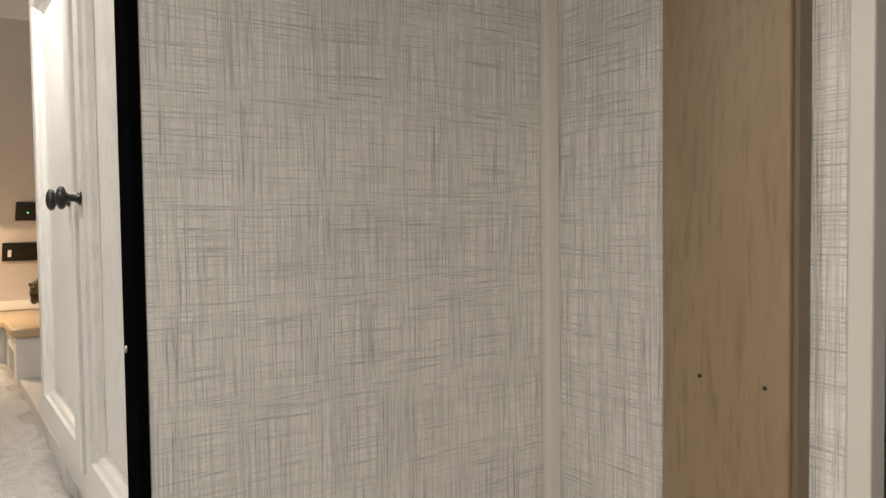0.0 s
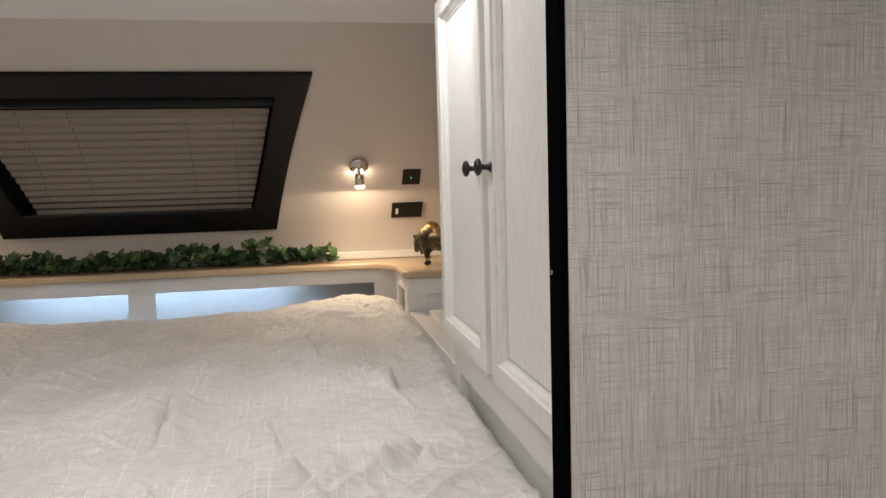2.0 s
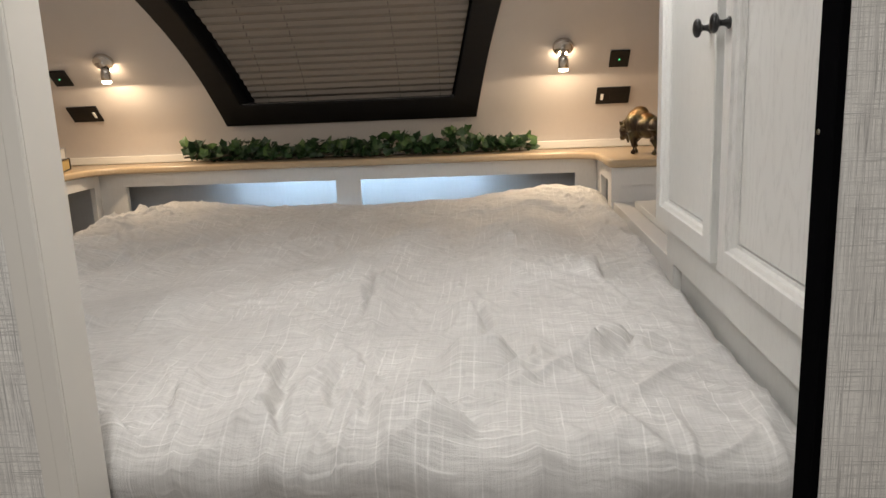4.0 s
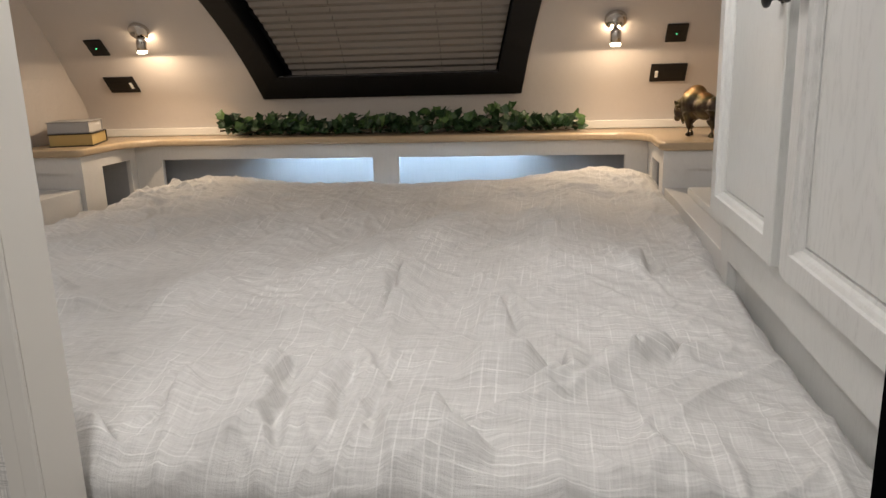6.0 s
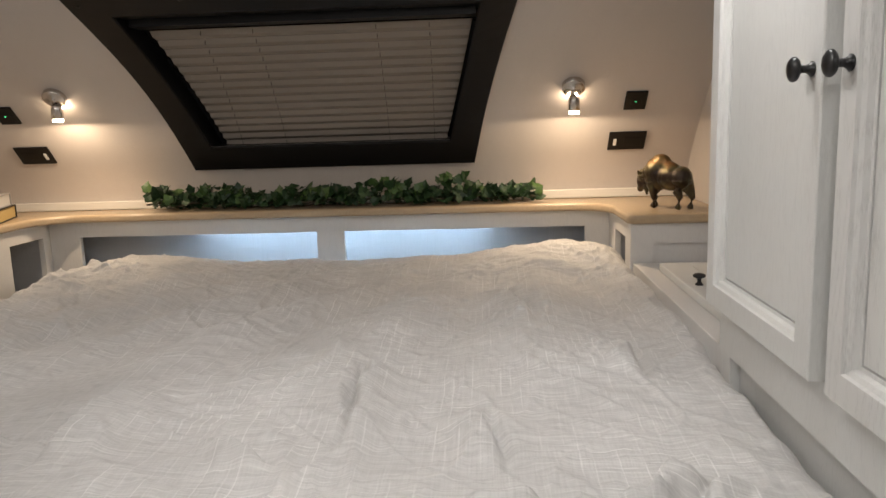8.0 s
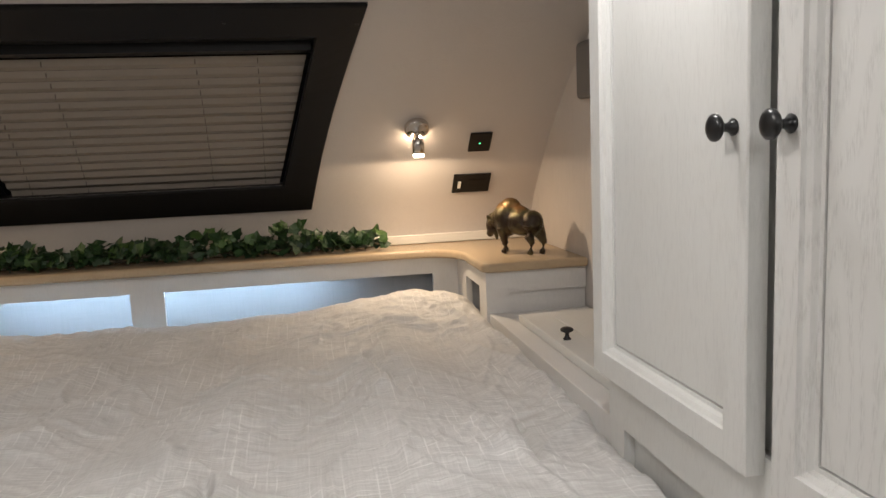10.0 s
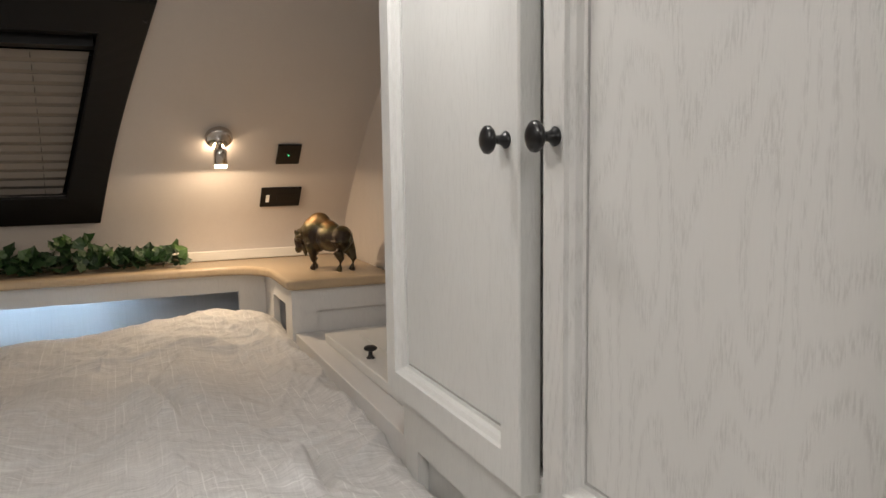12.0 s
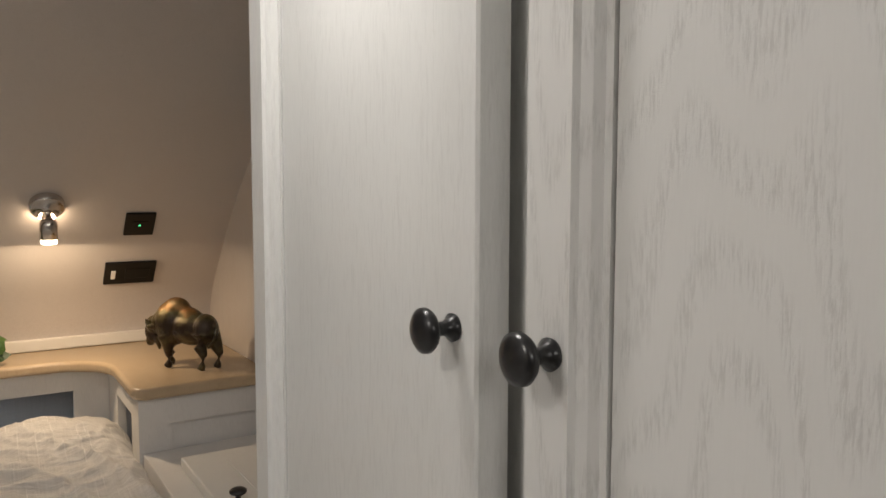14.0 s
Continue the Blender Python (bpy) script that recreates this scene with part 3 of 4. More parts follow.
# creases: from, to, width, height, side of the ridge
FOLDS = [(0.12, 1.50, 0.15, 1.37, 0.020, 0.014, 1), (0.145, 1.41, 0.19, 1.25, 0.018, 0.014, 1), (0.38, 1.51, 0.48, 1.495, 0.020, 0.020, 1), (0.46, 1.43, 0.50, 1.45, 0.012, 0.012, 1), (0.49, 1.44, 0.51, 1.52, 0.012, 0.013, 1), (0.55, 1.52, 0.60, 1.53, 0.011, 0.013, 1), (0.585, 1.525, 0.63, 1.59, 0.011, 0.015, 1), (0.65, 1.53, 0.69, 1.58, 0.010, 0.009, 1)]
FOLDS += [(0.32, 1.365, 0.40, 1.32, 0.026, 0.011, 1), (0.37, 1.34, 0.43, 1.26, 0.026, 0.011, 1), (0.20, 1.99, 0.20, 1.84, 0.016, 0.014, -1), (0.20, 1.88, 0.21, 1.66, 0.016, 0.014, -1), (0.04, 1.675, 0.14, 1.615, 0.012, 0.012, 1), (0.42, 1.79, 0.43, 1.61, 0.018, 0.011, 1), (0.01, 1.44, 0.01, 1.30, 0.018, 0.012, -1), (-0.56, 1.89, -0.50, 1.91, 0.012, 0.014, 1), (-0.44, 1.745, -0.28, 1.72, 0.011, 0.014, 1)]
FOLDS += [(0.24, 1.53, 0.28, 1.42, 0.016, 0.006, 1), (-0.09, 1.295, 0.01, 1.25, 0.010, 0.012, 1), (0.68, 2.15, 0.68, 1.92, 0.020, 0.013, 1), (-0.21, 1.93, -0.19, 1.60, 0.024, 0.012, -1), (0.22, 1.48, 0.25, 1.27, 0.018, 0.006, 1), (0.27, 1.45, 0.30, 1.22, 0.018, 0.005, 1), (-0.80, 2.96, -0.66, 2.84, 0.014, 0.005, 1), (0.30, 2.78, 0.54, 2.83, 0.014, 0.007, 1), (0.52, 2.83, 0.68, 2.78, 0.013, 0.007, 1), (0.46, 2.66, 0.52, 2.24, 0.022, 0.010, 1)]


def duvet():
    nx, ny = 560, 620
    u, v = np.meshgrid(np.linspace(0, 1, nx), np.linspace(0, 1, ny), indexing="ij")
    # arc length across the bed: the sides hang down
    xa, xb, ya, yb, r = -1.00, 0.829, 1.198, 3.125, 0.052
    su = (xa - 0.16) + u * (xb - xa + 0.32)
    sv = (ya - 0.22) + v * (yb - ya + 0.30)

    def drape(s, lo, hi, r):
        """Place along and drop below for a length s laid over an edge of radius r."""
        over = np.maximum(0, s - (hi - r)) + np.maximum(0, (lo + r) - s)
        a = np.clip(over / r, 0, math.pi / 2)
        rest = np.maximum(0, over - r * math.pi / 2)
        out = r * np.sin(a)
        return np.clip(s, lo + r, hi - r) + np.sign(s - (lo + hi) / 2) * out, r * (1 - np.cos(a)) + rest

    x, dx = drape(su, xa, xb, r)
    y, dy = drape(sv, ya, yb, 0.060)
    z = duvet_height(x, y) - dx - dy * 1.0
    x = x + 0.014 * grid_noise(y, su, 9, 3, 8) * smoothstep(0.02, 0.1, dx)
    y = y + 0.03 * (grid_noise(x, sv, 9, 2, 9) + 0.35) * smoothstep(0.01, 0.1, dy)
    z = np.maximum(z, 0.66)
    co = np.stack([x, y, z], -1).reshape(-1, 3)
    k = np.arange(nx * ny).reshape(nx, ny)
    faces = np.stack([k[:-1, :-1], k[1:, :-1], k[1:, 1:], k[:-1, 1:]], -1).reshape(-1, 4)
    me = bpy.data.meshes.new("duvet")
    me.from_pydata(co.tolist(), [], faces.tolist())
    me.polygons.foreach_set("use_smooth", [True] * len(me.polygons))
    me.materials.append(M_DUVET)
    return new("duvet", me)


tagged(duvet(), "rumpled off-white linen duvet spread over the bed", "duvet")

# ---- window with its surround and pleated shade ----
window = thing("window_1", "slanted black-framed window with a closed pleated shade", "window", (-0.09, 2.98, 1.49))
window["kind"] = "structure"


def surround():
    """The black frame: a band on the wall round the opening, with reveals that go back into it."""
    bm = bmesh.new()
    n = 16

    def loop(fx, z0, z1, out):
        pts = []
        for k in range(n + 1):
            z = z0 + (z1 - z0) * k / n
            pts.append(on_wall(fx(z, -1), z, out).translation)
        for k in range(1, 12):
            x = fx(z1, -1) + (fx(z1, 1) - fx(z1, -1)) * k / 12
            pts.append(on_wall(x, z1, out).translation)
        for k in range(n + 1):
            z = z1 + (z0 - z1) * k / n
            pts.append(on_wall(fx(z, 1), z, out).translation)
        for k in range(1, 12):
            x = fx(z0, 1) + (fx(z0, -1) - fx(z0, 1)) * k / 12
            pts.append(on_wall(x, z0, out).translation)
        return [bm.verts.new(p) for p in pts]

    loops = [loop(outer_x, WZ0, WZ1, 0.001), loop(outer_x, WZ0, WZ1, 0.010), loop(lambda z, s: outer_x(z, s) - s * 0.003, WZ0 + 0.003, WZ1 - 0.003, 0.012),
             loop(inner_x, IZ0, IZ1, 0.012), loop(lambda z, s: inner_x(z, s) - s * 0.004, IZ0 + 0.004, IZ1 - 0.004, 0.008), loop(lambda z, s: inner_x(z, s) - s * 0.006, IZ0 + 0.006, IZ1 - 0.006, 0.0)]
    for v in loops[-1]:
        v.co.y += 0.112
    for a, b in zip(loops, loops[1:]):
        for k in range(len(a)):
            bm.faces.new((a[k], a[(k + 1) % len(a)], b[(k + 1) % len(b)], b[k]))
    return bm


under(window, part("window_frame", surround(), M_FRAME))
for x, z in ((0.505, 1.715), (0.21, 1.72), (-0.36, 1.72), (-0.635, 1.715)):
    sc = part("screw", lathe([(0.0045, 0), (0.0045, 0.0015), (0.003, 0.0025), (0, 0.0026)], steps=10), M_PLATE)
    sc.matrix_world = on_wall(x, z, 0.0121)
    under(window, sc)
glass = mat("tinted_glass", (0.02, 0.02, 0.022), 0.08)
BACK = Matrix.Translation((0, 0.113, 0))
pane = wall_sheet(-0.64, 0.48, 1.29, 1.73, 0.0, 0.004, 2, 12)
bmesh.ops.transform(pane, matrix=BACK, verts=pane.verts[:])
under(window, part("pane", pane, glass, label="dark tinted pane"))
SL = 15
BZ0, BZ1 = IZ0 - 0.004, IZ1 - 0.032
zs = [BZ0 + (BZ1 - BZ0) * k / SL for k in range(SL + 1)]


def in_recess(x, z, deep):
    """A place in the window's recess, straight back from the wall's face."""
    return Vector((x, wall_y(z) + deep, z))


for k in range(SL):
    z0, z1 = zs[k], zs[k + 1]
    zm = z0 + (z1 - z0) * 0.30
    bm = bmesh.new()
    rows = []
    for z, deep in ((z1, 0.082), (zm, 0.066), (z0 + 0.0005, 0.081), (z0 + 0.0005, 0.084), (zm, 0.070), (z1, 0.085)):
        rows.append([bm.verts.new(in_recess(inner_x(z, s) - s * (0.034 if s < 0 else 0.016), z, deep)) for s in (-1, 1)])
    for a, b in zip(rows, rows[1:] + rows[:1]):
        bm.faces.new((a[0], a[1], b[1], b[0]))
    under(window, part("slat", bm, M_SHADE))
rail = bmesh.new()
add_box(rail, (inner_x(1.68, -1) + 0.014, wall_y(1.675) + 0.030, 1.662), (inner_x(1.68, 1) - 0.012, wall_y(1.675) + 0.09, 1.684))
under(window, part("headrail", rail, M_FRAME, label="black headrail of the shade"))
for x in (-0.40, -0.25, 0.10, 0.25):
    for k in range(SL):
        c = part("cord", box((-0.001, -0.001, -0.006), (0.001, 0.001, 0.006)), M_CORD)
        c.matrix_world = Matrix.Translation(in_recess(x + 0.02 * k / SL, zs[k] + 0.011, 0.0655))
        under(window, c)

# ---- wall lamps, switches and outlets ----


def sconce(x, zb, ztip, ytip):
    yb = wall_y(zb)
    s = thing("wall_lamp", "brushed nickel swivel reading lamp, lit warm", "lamp", (x, yb, zb), "reading lamps")
    m = on_wall(x, zb)
    b = part("base", lathe([(0, 0.001), (0.034, 0.001), (0.035, 0.003), (0.035, 0.016), (0.031, 0.0195), (0.012, 0.021), (0.012, 0.024), (0, 0.026)], m), M_CHROME, smooth=True)
    under(s, b)
    hy = ytip + 0.004
    top = Vector((x, hy, ztip + 0.062))
    start = m @ Vector((0, 0, 0.022))
    d = (top - start)
    q = d.to_track_quat("Z", "Y").to_matrix().to_4x4()
    under(s, part("arm", lathe([(0, 0), (0.006, 0), (0.006, d.length), (0, d.length)], Matrix.Translation(start) @ q, 12), M_CHROME, smooth=True))
    under(s, part("head", lathe([(0, 0.066), (0.0035, 0.066), (0.0035, 0.0555), (0.009, 0.0545), (0.0135, 0.0525), (0.0165, 0.048), (0.0175, 0.040), (0.0175, 0.010), (0.0165, 0.010), (0.0165, 0.03)], Matrix.Translation((x, hy, ztip))), M_CHROME, smooth=True))
    under(s, part("diffuser", lathe([(0, 0.0), (0.013, 0.0), (0.016, 0.003), (0.016, 0.012), (0, 0.014)], Matrix.Translation((x, hy, ztip)), 20), M_BULB, label="glowing frosted diffuser", smooth=True))
    lamp("reading_light", "AREA", (x, hy, ztip - 0.0015), 1.7, WARM, 0.030, (x, hy, 0))
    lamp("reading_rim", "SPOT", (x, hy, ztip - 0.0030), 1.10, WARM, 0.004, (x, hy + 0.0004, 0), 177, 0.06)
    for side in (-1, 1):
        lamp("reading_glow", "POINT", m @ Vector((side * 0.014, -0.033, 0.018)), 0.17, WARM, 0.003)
    return s


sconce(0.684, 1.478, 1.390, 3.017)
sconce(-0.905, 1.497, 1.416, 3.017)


def plate(x, z, w, h, name, label, cat, kind):
    m = on_wall(x, z, 0.0015)
    p = thing(name, label, cat, m.translation, kind + " plates")
    under(p, part("cover", box((-w / 2, -h / 2, 0), (w / 2, h / 2, 0.006), 0.002, m), M_PLATE))
    return p, m


for s, x in ((1, 0.879), (-1, -1.103)):
    p, m = plate(x, 1.430 if s > 0 else 1.446, 0.066, 0.074, "usb_socket", "square black usb socket with a green light", "socket", "usb")
    under(p, part("insert", box((-0.016, -0.012, 0.0062), (0.016, 0.012, 0.0075), 0.0005, m), M_PLATE))
    under(p, part("indicator", box((-0.003, -0.0018, 0.0076), (0.001, 0.0012, 0.0082), 0, m), M_GREEN))
    p, m = plate(x - 0.005 * s, 1.306 if s > 0 else 1.315, 0.118, 0.076, "light_switch", "black switch and outlet plate with a white rocker", "switch", "switch")
    under(p, part("rocker", box((-0.044 if s > 0 else 0.034, -0.016, 0.0062), (-0.034 if s > 0 else 0.044, 0.012, 0.009), 0.001, m), M_ROCKER))
    under(p, part("outlet", box((-0.012 if s > 0 else -0.045, -0.017, 0.0062), (0.045 if s > 0 else 0.012, 0.017, 0.0078), 0.001, m), M_PLATE))

# ---- bison statue ----


def ball(bm, c, r, rot=(0, 0, 0)):
    v = bmesh.ops.create_uvsphere(bm, u_segments=20, v_segments=12, radius=1)["verts"]
    bmesh.ops.transform(bm, matrix=pose(*c, *rot) @ Matrix.Diagonal((*r, 1)), verts=v)


def limb(bm, pts, steps=10):
    """A tapered tube through (x, y, z, r) stations, with rounded ends."""
    rings = []
    for k, (x, y, z, r) in enumerate(pts):
        a, b = Vector(pts[max(0, k - 1)][:3]), Vector(pts[min(len(pts) - 1, k + 1)][:3])
        q = (b - a).to_track_quat("Z", "Y").to_matrix()
        rings.append([bm.verts.new(Vector((x, y, z)) + q @ Vector((r * math.cos(2 * math.pi * i / steps), r * math.sin(2 * math.pi * i / steps), 0))) for i in range(steps)])
    for a, b in zip(rings, rings[1:]):
        for i in range(steps):
            bm.faces.new((a[i], a[(i + 1) % steps], b[(i + 1) % steps], b[i]))
    bm.faces.new(rings[0])
    bm.faces.new(rings[-1])


def bison():
    bm = bmesh.new()
    # faces -x; local floor at z = 0
    ball(bm, (0.028, 0, 0.093), (0.066, 0.035, 0.039), (0, 6, 0))
    ball(bm, (-0.026, 0, 0.103), (0.046, 0.037, 0.054), (0, -10, 0))
    ball(bm, (-0.010, 0, 0.136), (0.040, 0.024, 0.031))
    ball(bm, (0.030, 0, 0.119), (0.052, 0.024, 0.025), (0, 20, 0))
    ball(bm, (0.074, 0, 0.094), (0.034, 0.032, 0.037))
    ball(bm, (-0.034, 0, 0.068), (0.026, 0.022, 0.022))
    ball(bm, (-0.056, 0, 0.104), (0.028, 0.028, 0.032), (0, 25, 0))
    # head held low, with beard, snout, horns and ears
    ball(bm, (-0.082, 0, 0.096), (0.022, 0.021, 0.024))
    ball(bm, (-0.091, 0, 0.076), (0.017, 0.016, 0.026), (0, -18, 0))
    ball(bm, (-0.096, 0, 0.057), (0.012, 0.012, 0.013))
    limb(bm, [(-0.074, 0, 0.070, 0.011), (-0.070, 0, 0.052, 0.008), (-0.068, 0, 0.036, 0.003)])
    for s in (-1, 1):
        step = 0.010 * s
        limb(bm, [(-0.032, s * 0.017, 0.078, 0.022), (-0.036 - step, s * 0.017, 0.048, 0.0135), (-0.034 - step, s * 0.017, 0.028, 0.0090), (-0.035 - step, s * 0.017, 0.011, 0.0088), (-0.039 - step, s * 0.017, 0.002, 0.0108)])
        limb(bm, [(0.074, s * 0.017, 0.086, 0.026), (0.082 + step, s * 0.018, 0.054, 0.0165), (0.092 + step, s * 0.018, 0.034, 0.0098), (0.087 + step, s * 0.018, 0.012, 0.0086), (0.083 + step, s * 0.018, 0.002, 0.0106)])
        limb(bm, [(-0.080, s * 0.016, 0.106, 0.007), (-0.081, s * 0.028, 0.106, 0.0055), (-0.080, s * 0.032, 0.116, 0.003)])
        ball(bm, (-0.070, s * 0.027, 0.096), (0.011, 0.008, 0.006))
    limb(bm, [(0.100, 0, 0.110, 0.006), (0.113, -0.006, 0.098, 0.0042), (0.112, -0.016, 0.074, 0.004), (0.100, -0.026, 0.056, 0.006)])
    return bm


def bronze():
    m = bpy.data.materials.new("height_toned_bronze")
    m.use_nodes = True
    nt = m.node_tree
    b = nt.nodes["Principled BSDF"]
    geo = nt.nodes.new("ShaderNodeNewGeometry")
    n = nt.nodes.new("ShaderNodeTexNoise")
    n.inputs["Scale"].default_value = 22
    n.inputs["Detail"].default_value = 5
    nt.links.new(geo.outputs["Position"], n.inputs["Vector"])
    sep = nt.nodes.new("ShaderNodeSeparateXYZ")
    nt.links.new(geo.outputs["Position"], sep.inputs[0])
    # dark brown low down, lighter and redder towards the hump
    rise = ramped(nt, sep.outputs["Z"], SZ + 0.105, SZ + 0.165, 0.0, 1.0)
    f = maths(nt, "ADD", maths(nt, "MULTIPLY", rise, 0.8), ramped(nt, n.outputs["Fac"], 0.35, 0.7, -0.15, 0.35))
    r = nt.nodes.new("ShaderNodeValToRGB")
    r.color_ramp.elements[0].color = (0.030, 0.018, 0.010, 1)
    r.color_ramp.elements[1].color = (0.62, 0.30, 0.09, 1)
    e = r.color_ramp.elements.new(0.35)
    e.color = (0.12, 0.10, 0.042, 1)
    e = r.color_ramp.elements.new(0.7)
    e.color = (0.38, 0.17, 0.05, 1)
    nt.links.new(f, r.inputs[0])
    nt.links.new(r.outputs[0], b.inputs["Base Color"])
    b.inputs["Metallic"].default_value = 0.6
    b.inputs["Roughness"].default_value = 0.30
    b.inputs["Coat Weight"].default_value = 0.15
    fur = stretched(nt, (170, 170, 60), 4, 0.7)
    bumped(nt, maths(nt, "ADD", n.outputs["Fac"], maths(nt, "MULTIPLY", fur, 0.5)), 0.6, 0.006)
    return m


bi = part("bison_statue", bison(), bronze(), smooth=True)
rm = bi.modifiers.new("remesh", "REMESH")
rm.mode, rm.voxel_size, rm.use_smooth_shade = "VOXEL", 0.0022, True
sm = bi.modifiers.new("smooth", "SMOOTH")
sm.factor, sm.iterations = 0.5, 5
bi.matrix_world = pose(0.930, 2.935, SZ + 0.002, 0, 0, -52) @ Matrix.Diagonal((0.87, 0.92, 0.93, 1))
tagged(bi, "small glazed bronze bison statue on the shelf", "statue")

# ---- books ----


def book(at, size, turn, cover, page, label):
    b = thing("book", label, "book", at, "stacked books")
    b.rotation_euler = (0, 0, radians(turn))
    w, d, h = size
    part("cover", boxes(((0, 0, 0), (w, d, 0.003)), ((0, 0, h - 0.003), (w, d, h)), ((0, d - 0.004, 0.003), (w, d, h - 0.003)), bevel=0.0008), cover, b)
    part("page_block", box((0.003, 0.004, 0.0032), (w - 0.004, d - 0.0045, h - 0.0032)), page, b)
    return b


M_BOOK1 = mat("brown_cloth_cover", (0.020, 0.016, 0.012), 0.7, bump=(900, 0.2), vary=0.2, vary_scale=30)
M_BOOK2 = mat("grey_cloth_cover", (0.27, 0.265, 0.26), 0.7, bump=(900, 0.2), vary=0.2, vary_scale=30)
M_PAGE1 = mat("yellowed_page_edges", (0.45, 0.33, 0.13), 0.8, bump=(1200, 0.3))
M_PAGE2 = mat("cream_page_edges", (0.42, 0.41, 0.40), 0.8, bump=(1200, 0.3))
book((-1.213, 2.888, SZ + 0.001), (0.145, 0.20, 0.043), 19, M_BOOK1, M_PAGE1, "old brown hardback book with yellowed pages")
book((-1.220, 2.896, SZ + 0.0445), (0.142, 0.155, 0.040), 17, M_BOOK2, M_PAGE2, "grey hardback book lying on another book")

# ---- fixtures for the unseen ceiling lights, added fill lamps included ----
for x, y, _, r, _, _ in PUCKS:
    zc = CEIL + 0.02
    p = thing("ceiling_light", "unseen round flush ceiling light, lit", "ceiling light", (x, y, zc), "ceiling lights")
    under(p, part("ring", lathe([(r, 0), (r + 0.002, -0.004), (r + 0.010, -0.006), (r + 0.012, 0), (r, 0)], Matrix.Translation((x, y, zc))), M_CHROME, smooth=True))
    under(p, part("diffuser", lathe([(0, -0.004), (r - 0.001, -0.004), (r - 0.001, 0), (0, 0)], Matrix.Translation((x, y, zc))), M_PUCK, smooth=True))

# ---- ivy garland ----
M_STEM = mat("ivy_stem", (0.05, 0.04, 0.02), 0.7)


def leaf_material():
    m = bpy.data.materials.new("ivy_leaf")
    m.use_nodes = True
    nt = m.node_tree
    b = nt.nodes["Principled BSDF"]
    info = nt.nodes.new("ShaderNodeObjectInfo")
    r = nt.nodes.new("ShaderNodeValToRGB")
    r.color_ramp.elements[0].color = (0.008, 0.028, 0.008, 1)
    r.color_ramp.elements[1].color = (0.070, 0.135, 0.030, 1)
    e = r.color_ramp.elements.new(0.6)
    e.color = (0.018, 0.052, 0.012, 1)
    nt.links.new(info.outputs["Random"], r.inputs[0])
    nt.links.new(r.outputs[0], b.inputs["Base Color"])
    b.inputs["Roughness"].default_value = 0.45
    return m


M_LEAF = leaf_material()


def leaf_mesh(seed):
    """A five-lobed ivy leaf with a folded midrib, about 1 long."""
    rng = random.Random(seed)
    bm = bmesh.new()
    lobes = [(0, 0.0), (0.20, -0.12), (0.44, 0.02), (0.40, 0.22), (0.52, 0.44), (0.33, 0.60), (0.0, 0.98)]
    right = [(x * rng.uniform(0.9, 1.1), y + rng.uniform(-0.03, 0.03)) for x, y in lobes[1:-1]]
    left = [(-x * rng.uniform(0.9, 1.1), y + rng.uniform(-0.03, 0.03)) for x, y in lobes[1:-1]]

    def z(x, y):
        return 0.22 * abs(x) - 0.25 * (y - 0.35) ** 2 + 0.05 * math.sin(9 * x + seed)
    mid = [bm.verts.new((0, y, z(0, y))) for y in (0.0, 0.25, 0.5, 1.0)]
    for side in (right, left):
        vs = [bm.verts.new((x, y, z(x, y))) for x, y in side]
        for poly in ((mid[0], vs[0], vs[1]), (mid[0], vs[1], vs[2], mid[1]), (mid[1], vs[2], vs[3]), (mid[1], vs[3], vs[4], mid[2]), (mid[2], vs[4], mid[3])):
            bm.faces.new(poly)
    bmesh.ops.recalc_face_normals(bm, faces=bm.faces[:])
    me = bpy.data.meshes.new("leaf")
    bm.to_mesh(me)
    bm.free()
    me.materials.append(M_LEAF)
    return me


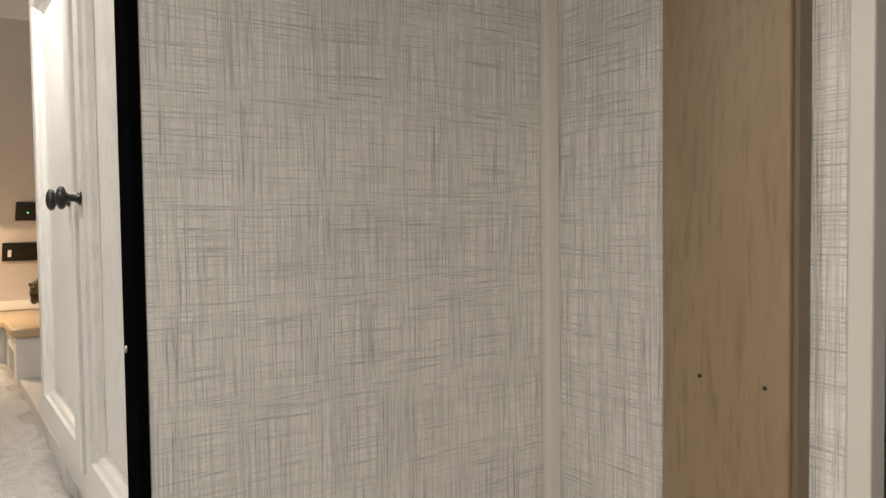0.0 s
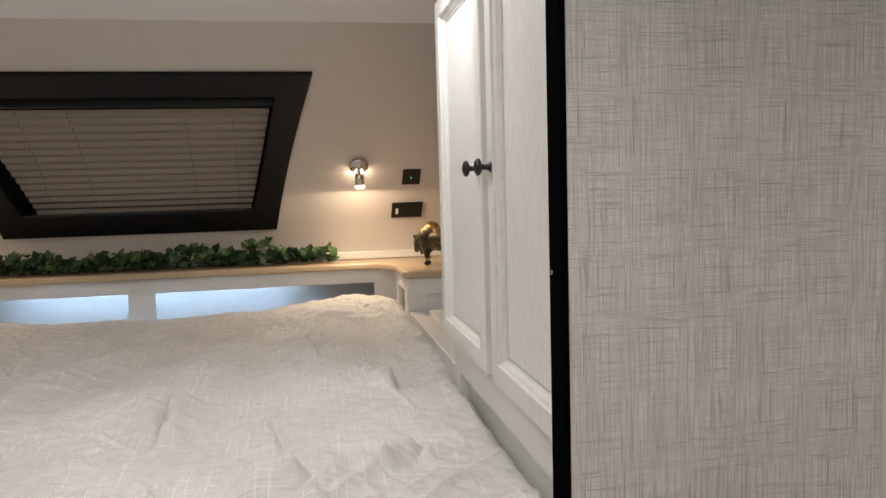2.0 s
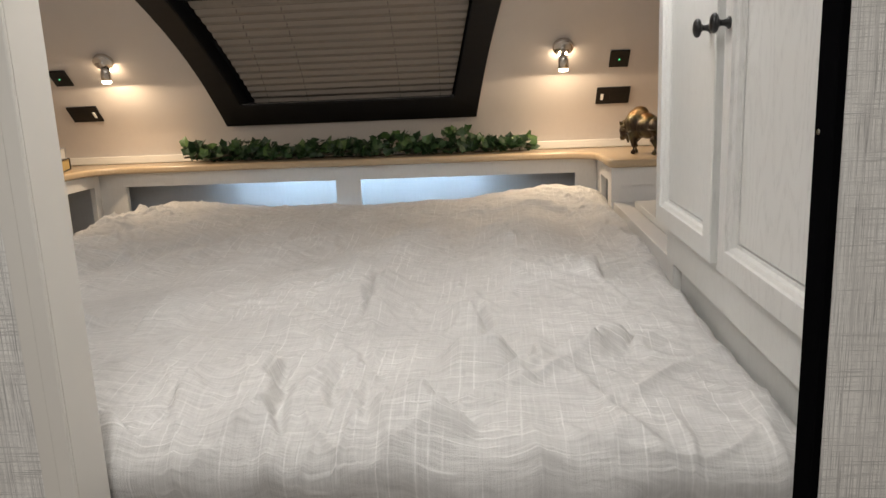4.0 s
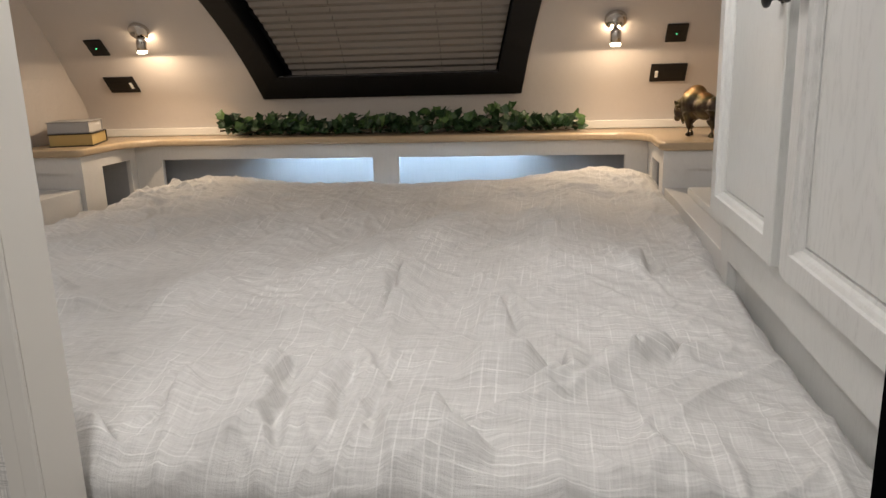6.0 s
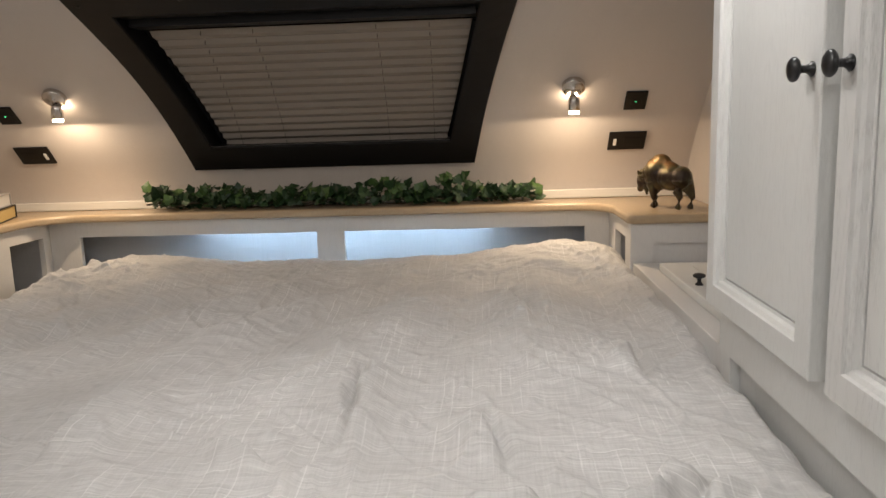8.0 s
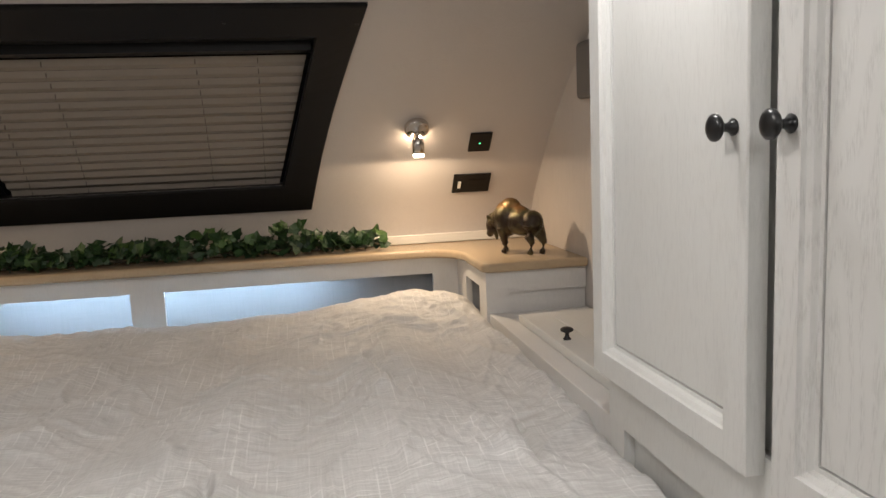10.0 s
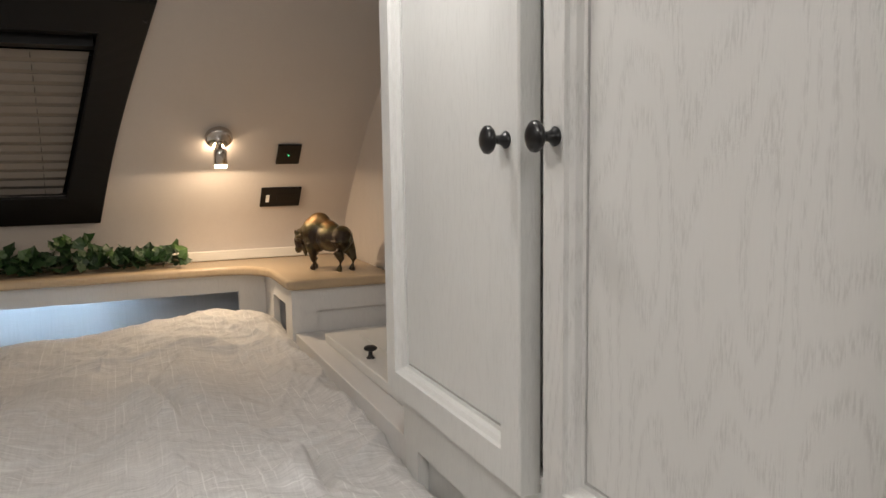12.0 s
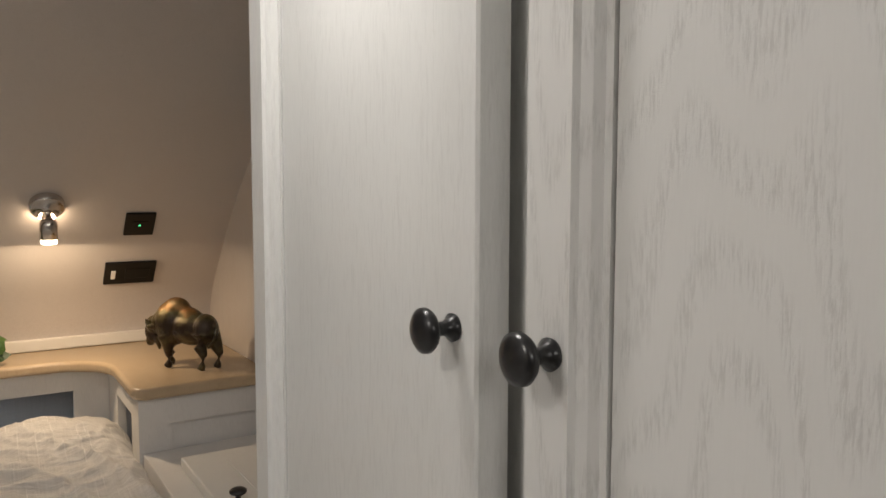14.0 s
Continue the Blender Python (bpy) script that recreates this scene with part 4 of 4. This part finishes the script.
garland = thing("ivy_garland", "green artificial ivy garland lying along the shelf", "garland", (-0.07, 3.2, SZ))
rng = random.Random(7)
G0, G1 = -0.735, 0.595
bm = bmesh.new()
limb(bm, [(G0 + (G1 - G0) * k / 24, 3.205 + 0.012 * math.sin(k * 1.7), SZ + 0.022 + 0.008 * math.sin(k * 2.3), 0.0035) for k in range(25)])
under(garland, part("stem", bm, M_STEM, smooth=True))
meshes = [leaf_mesh(k) for k in range(5)]
for k in range(300):
    x = rng.uniform(G0, G1)
    lump = 0.6 + 0.25 * math.sin(x * 9 + 1) + 0.25 * math.sin(x * 23)
    tall = 0.030 + 0.028 * max(0, lump) + (0.025 if abs(x - 0.30) < 0.05 else 0)
    h = rng.random() ** 0.8
    y = 3.205 + rng.uniform(-0.045, 0.05) * (1 - 0.4 * h)
    z = SZ + 0.014 + h * tall
    size = rng.uniform(0.026, 0.042)
    lf = new("leaf", meshes[k % 5])
    out = rng.uniform(-70, 70)
    lf.matrix_world = pose(x, y, z, rng.uniform(10, 85), rng.uniform(-35, 35), out) @ Matrix.Scale(size, 4)
    under(garland, lf)

# the crowded leaves behind and below, too many to tell apart; their darker green paints in shade
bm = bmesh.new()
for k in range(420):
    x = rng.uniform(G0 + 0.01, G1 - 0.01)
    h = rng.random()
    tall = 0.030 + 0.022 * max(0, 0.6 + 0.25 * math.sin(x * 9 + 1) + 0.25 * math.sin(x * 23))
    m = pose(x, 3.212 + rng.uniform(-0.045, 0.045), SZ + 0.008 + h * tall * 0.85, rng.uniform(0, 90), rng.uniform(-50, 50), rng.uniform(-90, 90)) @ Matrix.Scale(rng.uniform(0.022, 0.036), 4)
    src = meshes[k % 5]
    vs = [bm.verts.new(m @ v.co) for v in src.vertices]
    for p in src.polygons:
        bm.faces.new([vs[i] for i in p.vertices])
inner = part("inner_leaves", bm, mat("shaded_ivy_leaf", (0.014, 0.042, 0.010), 0.5, vary=0.5, vary_scale=60), label="dense inner ivy leaves, coloured dark as shade")
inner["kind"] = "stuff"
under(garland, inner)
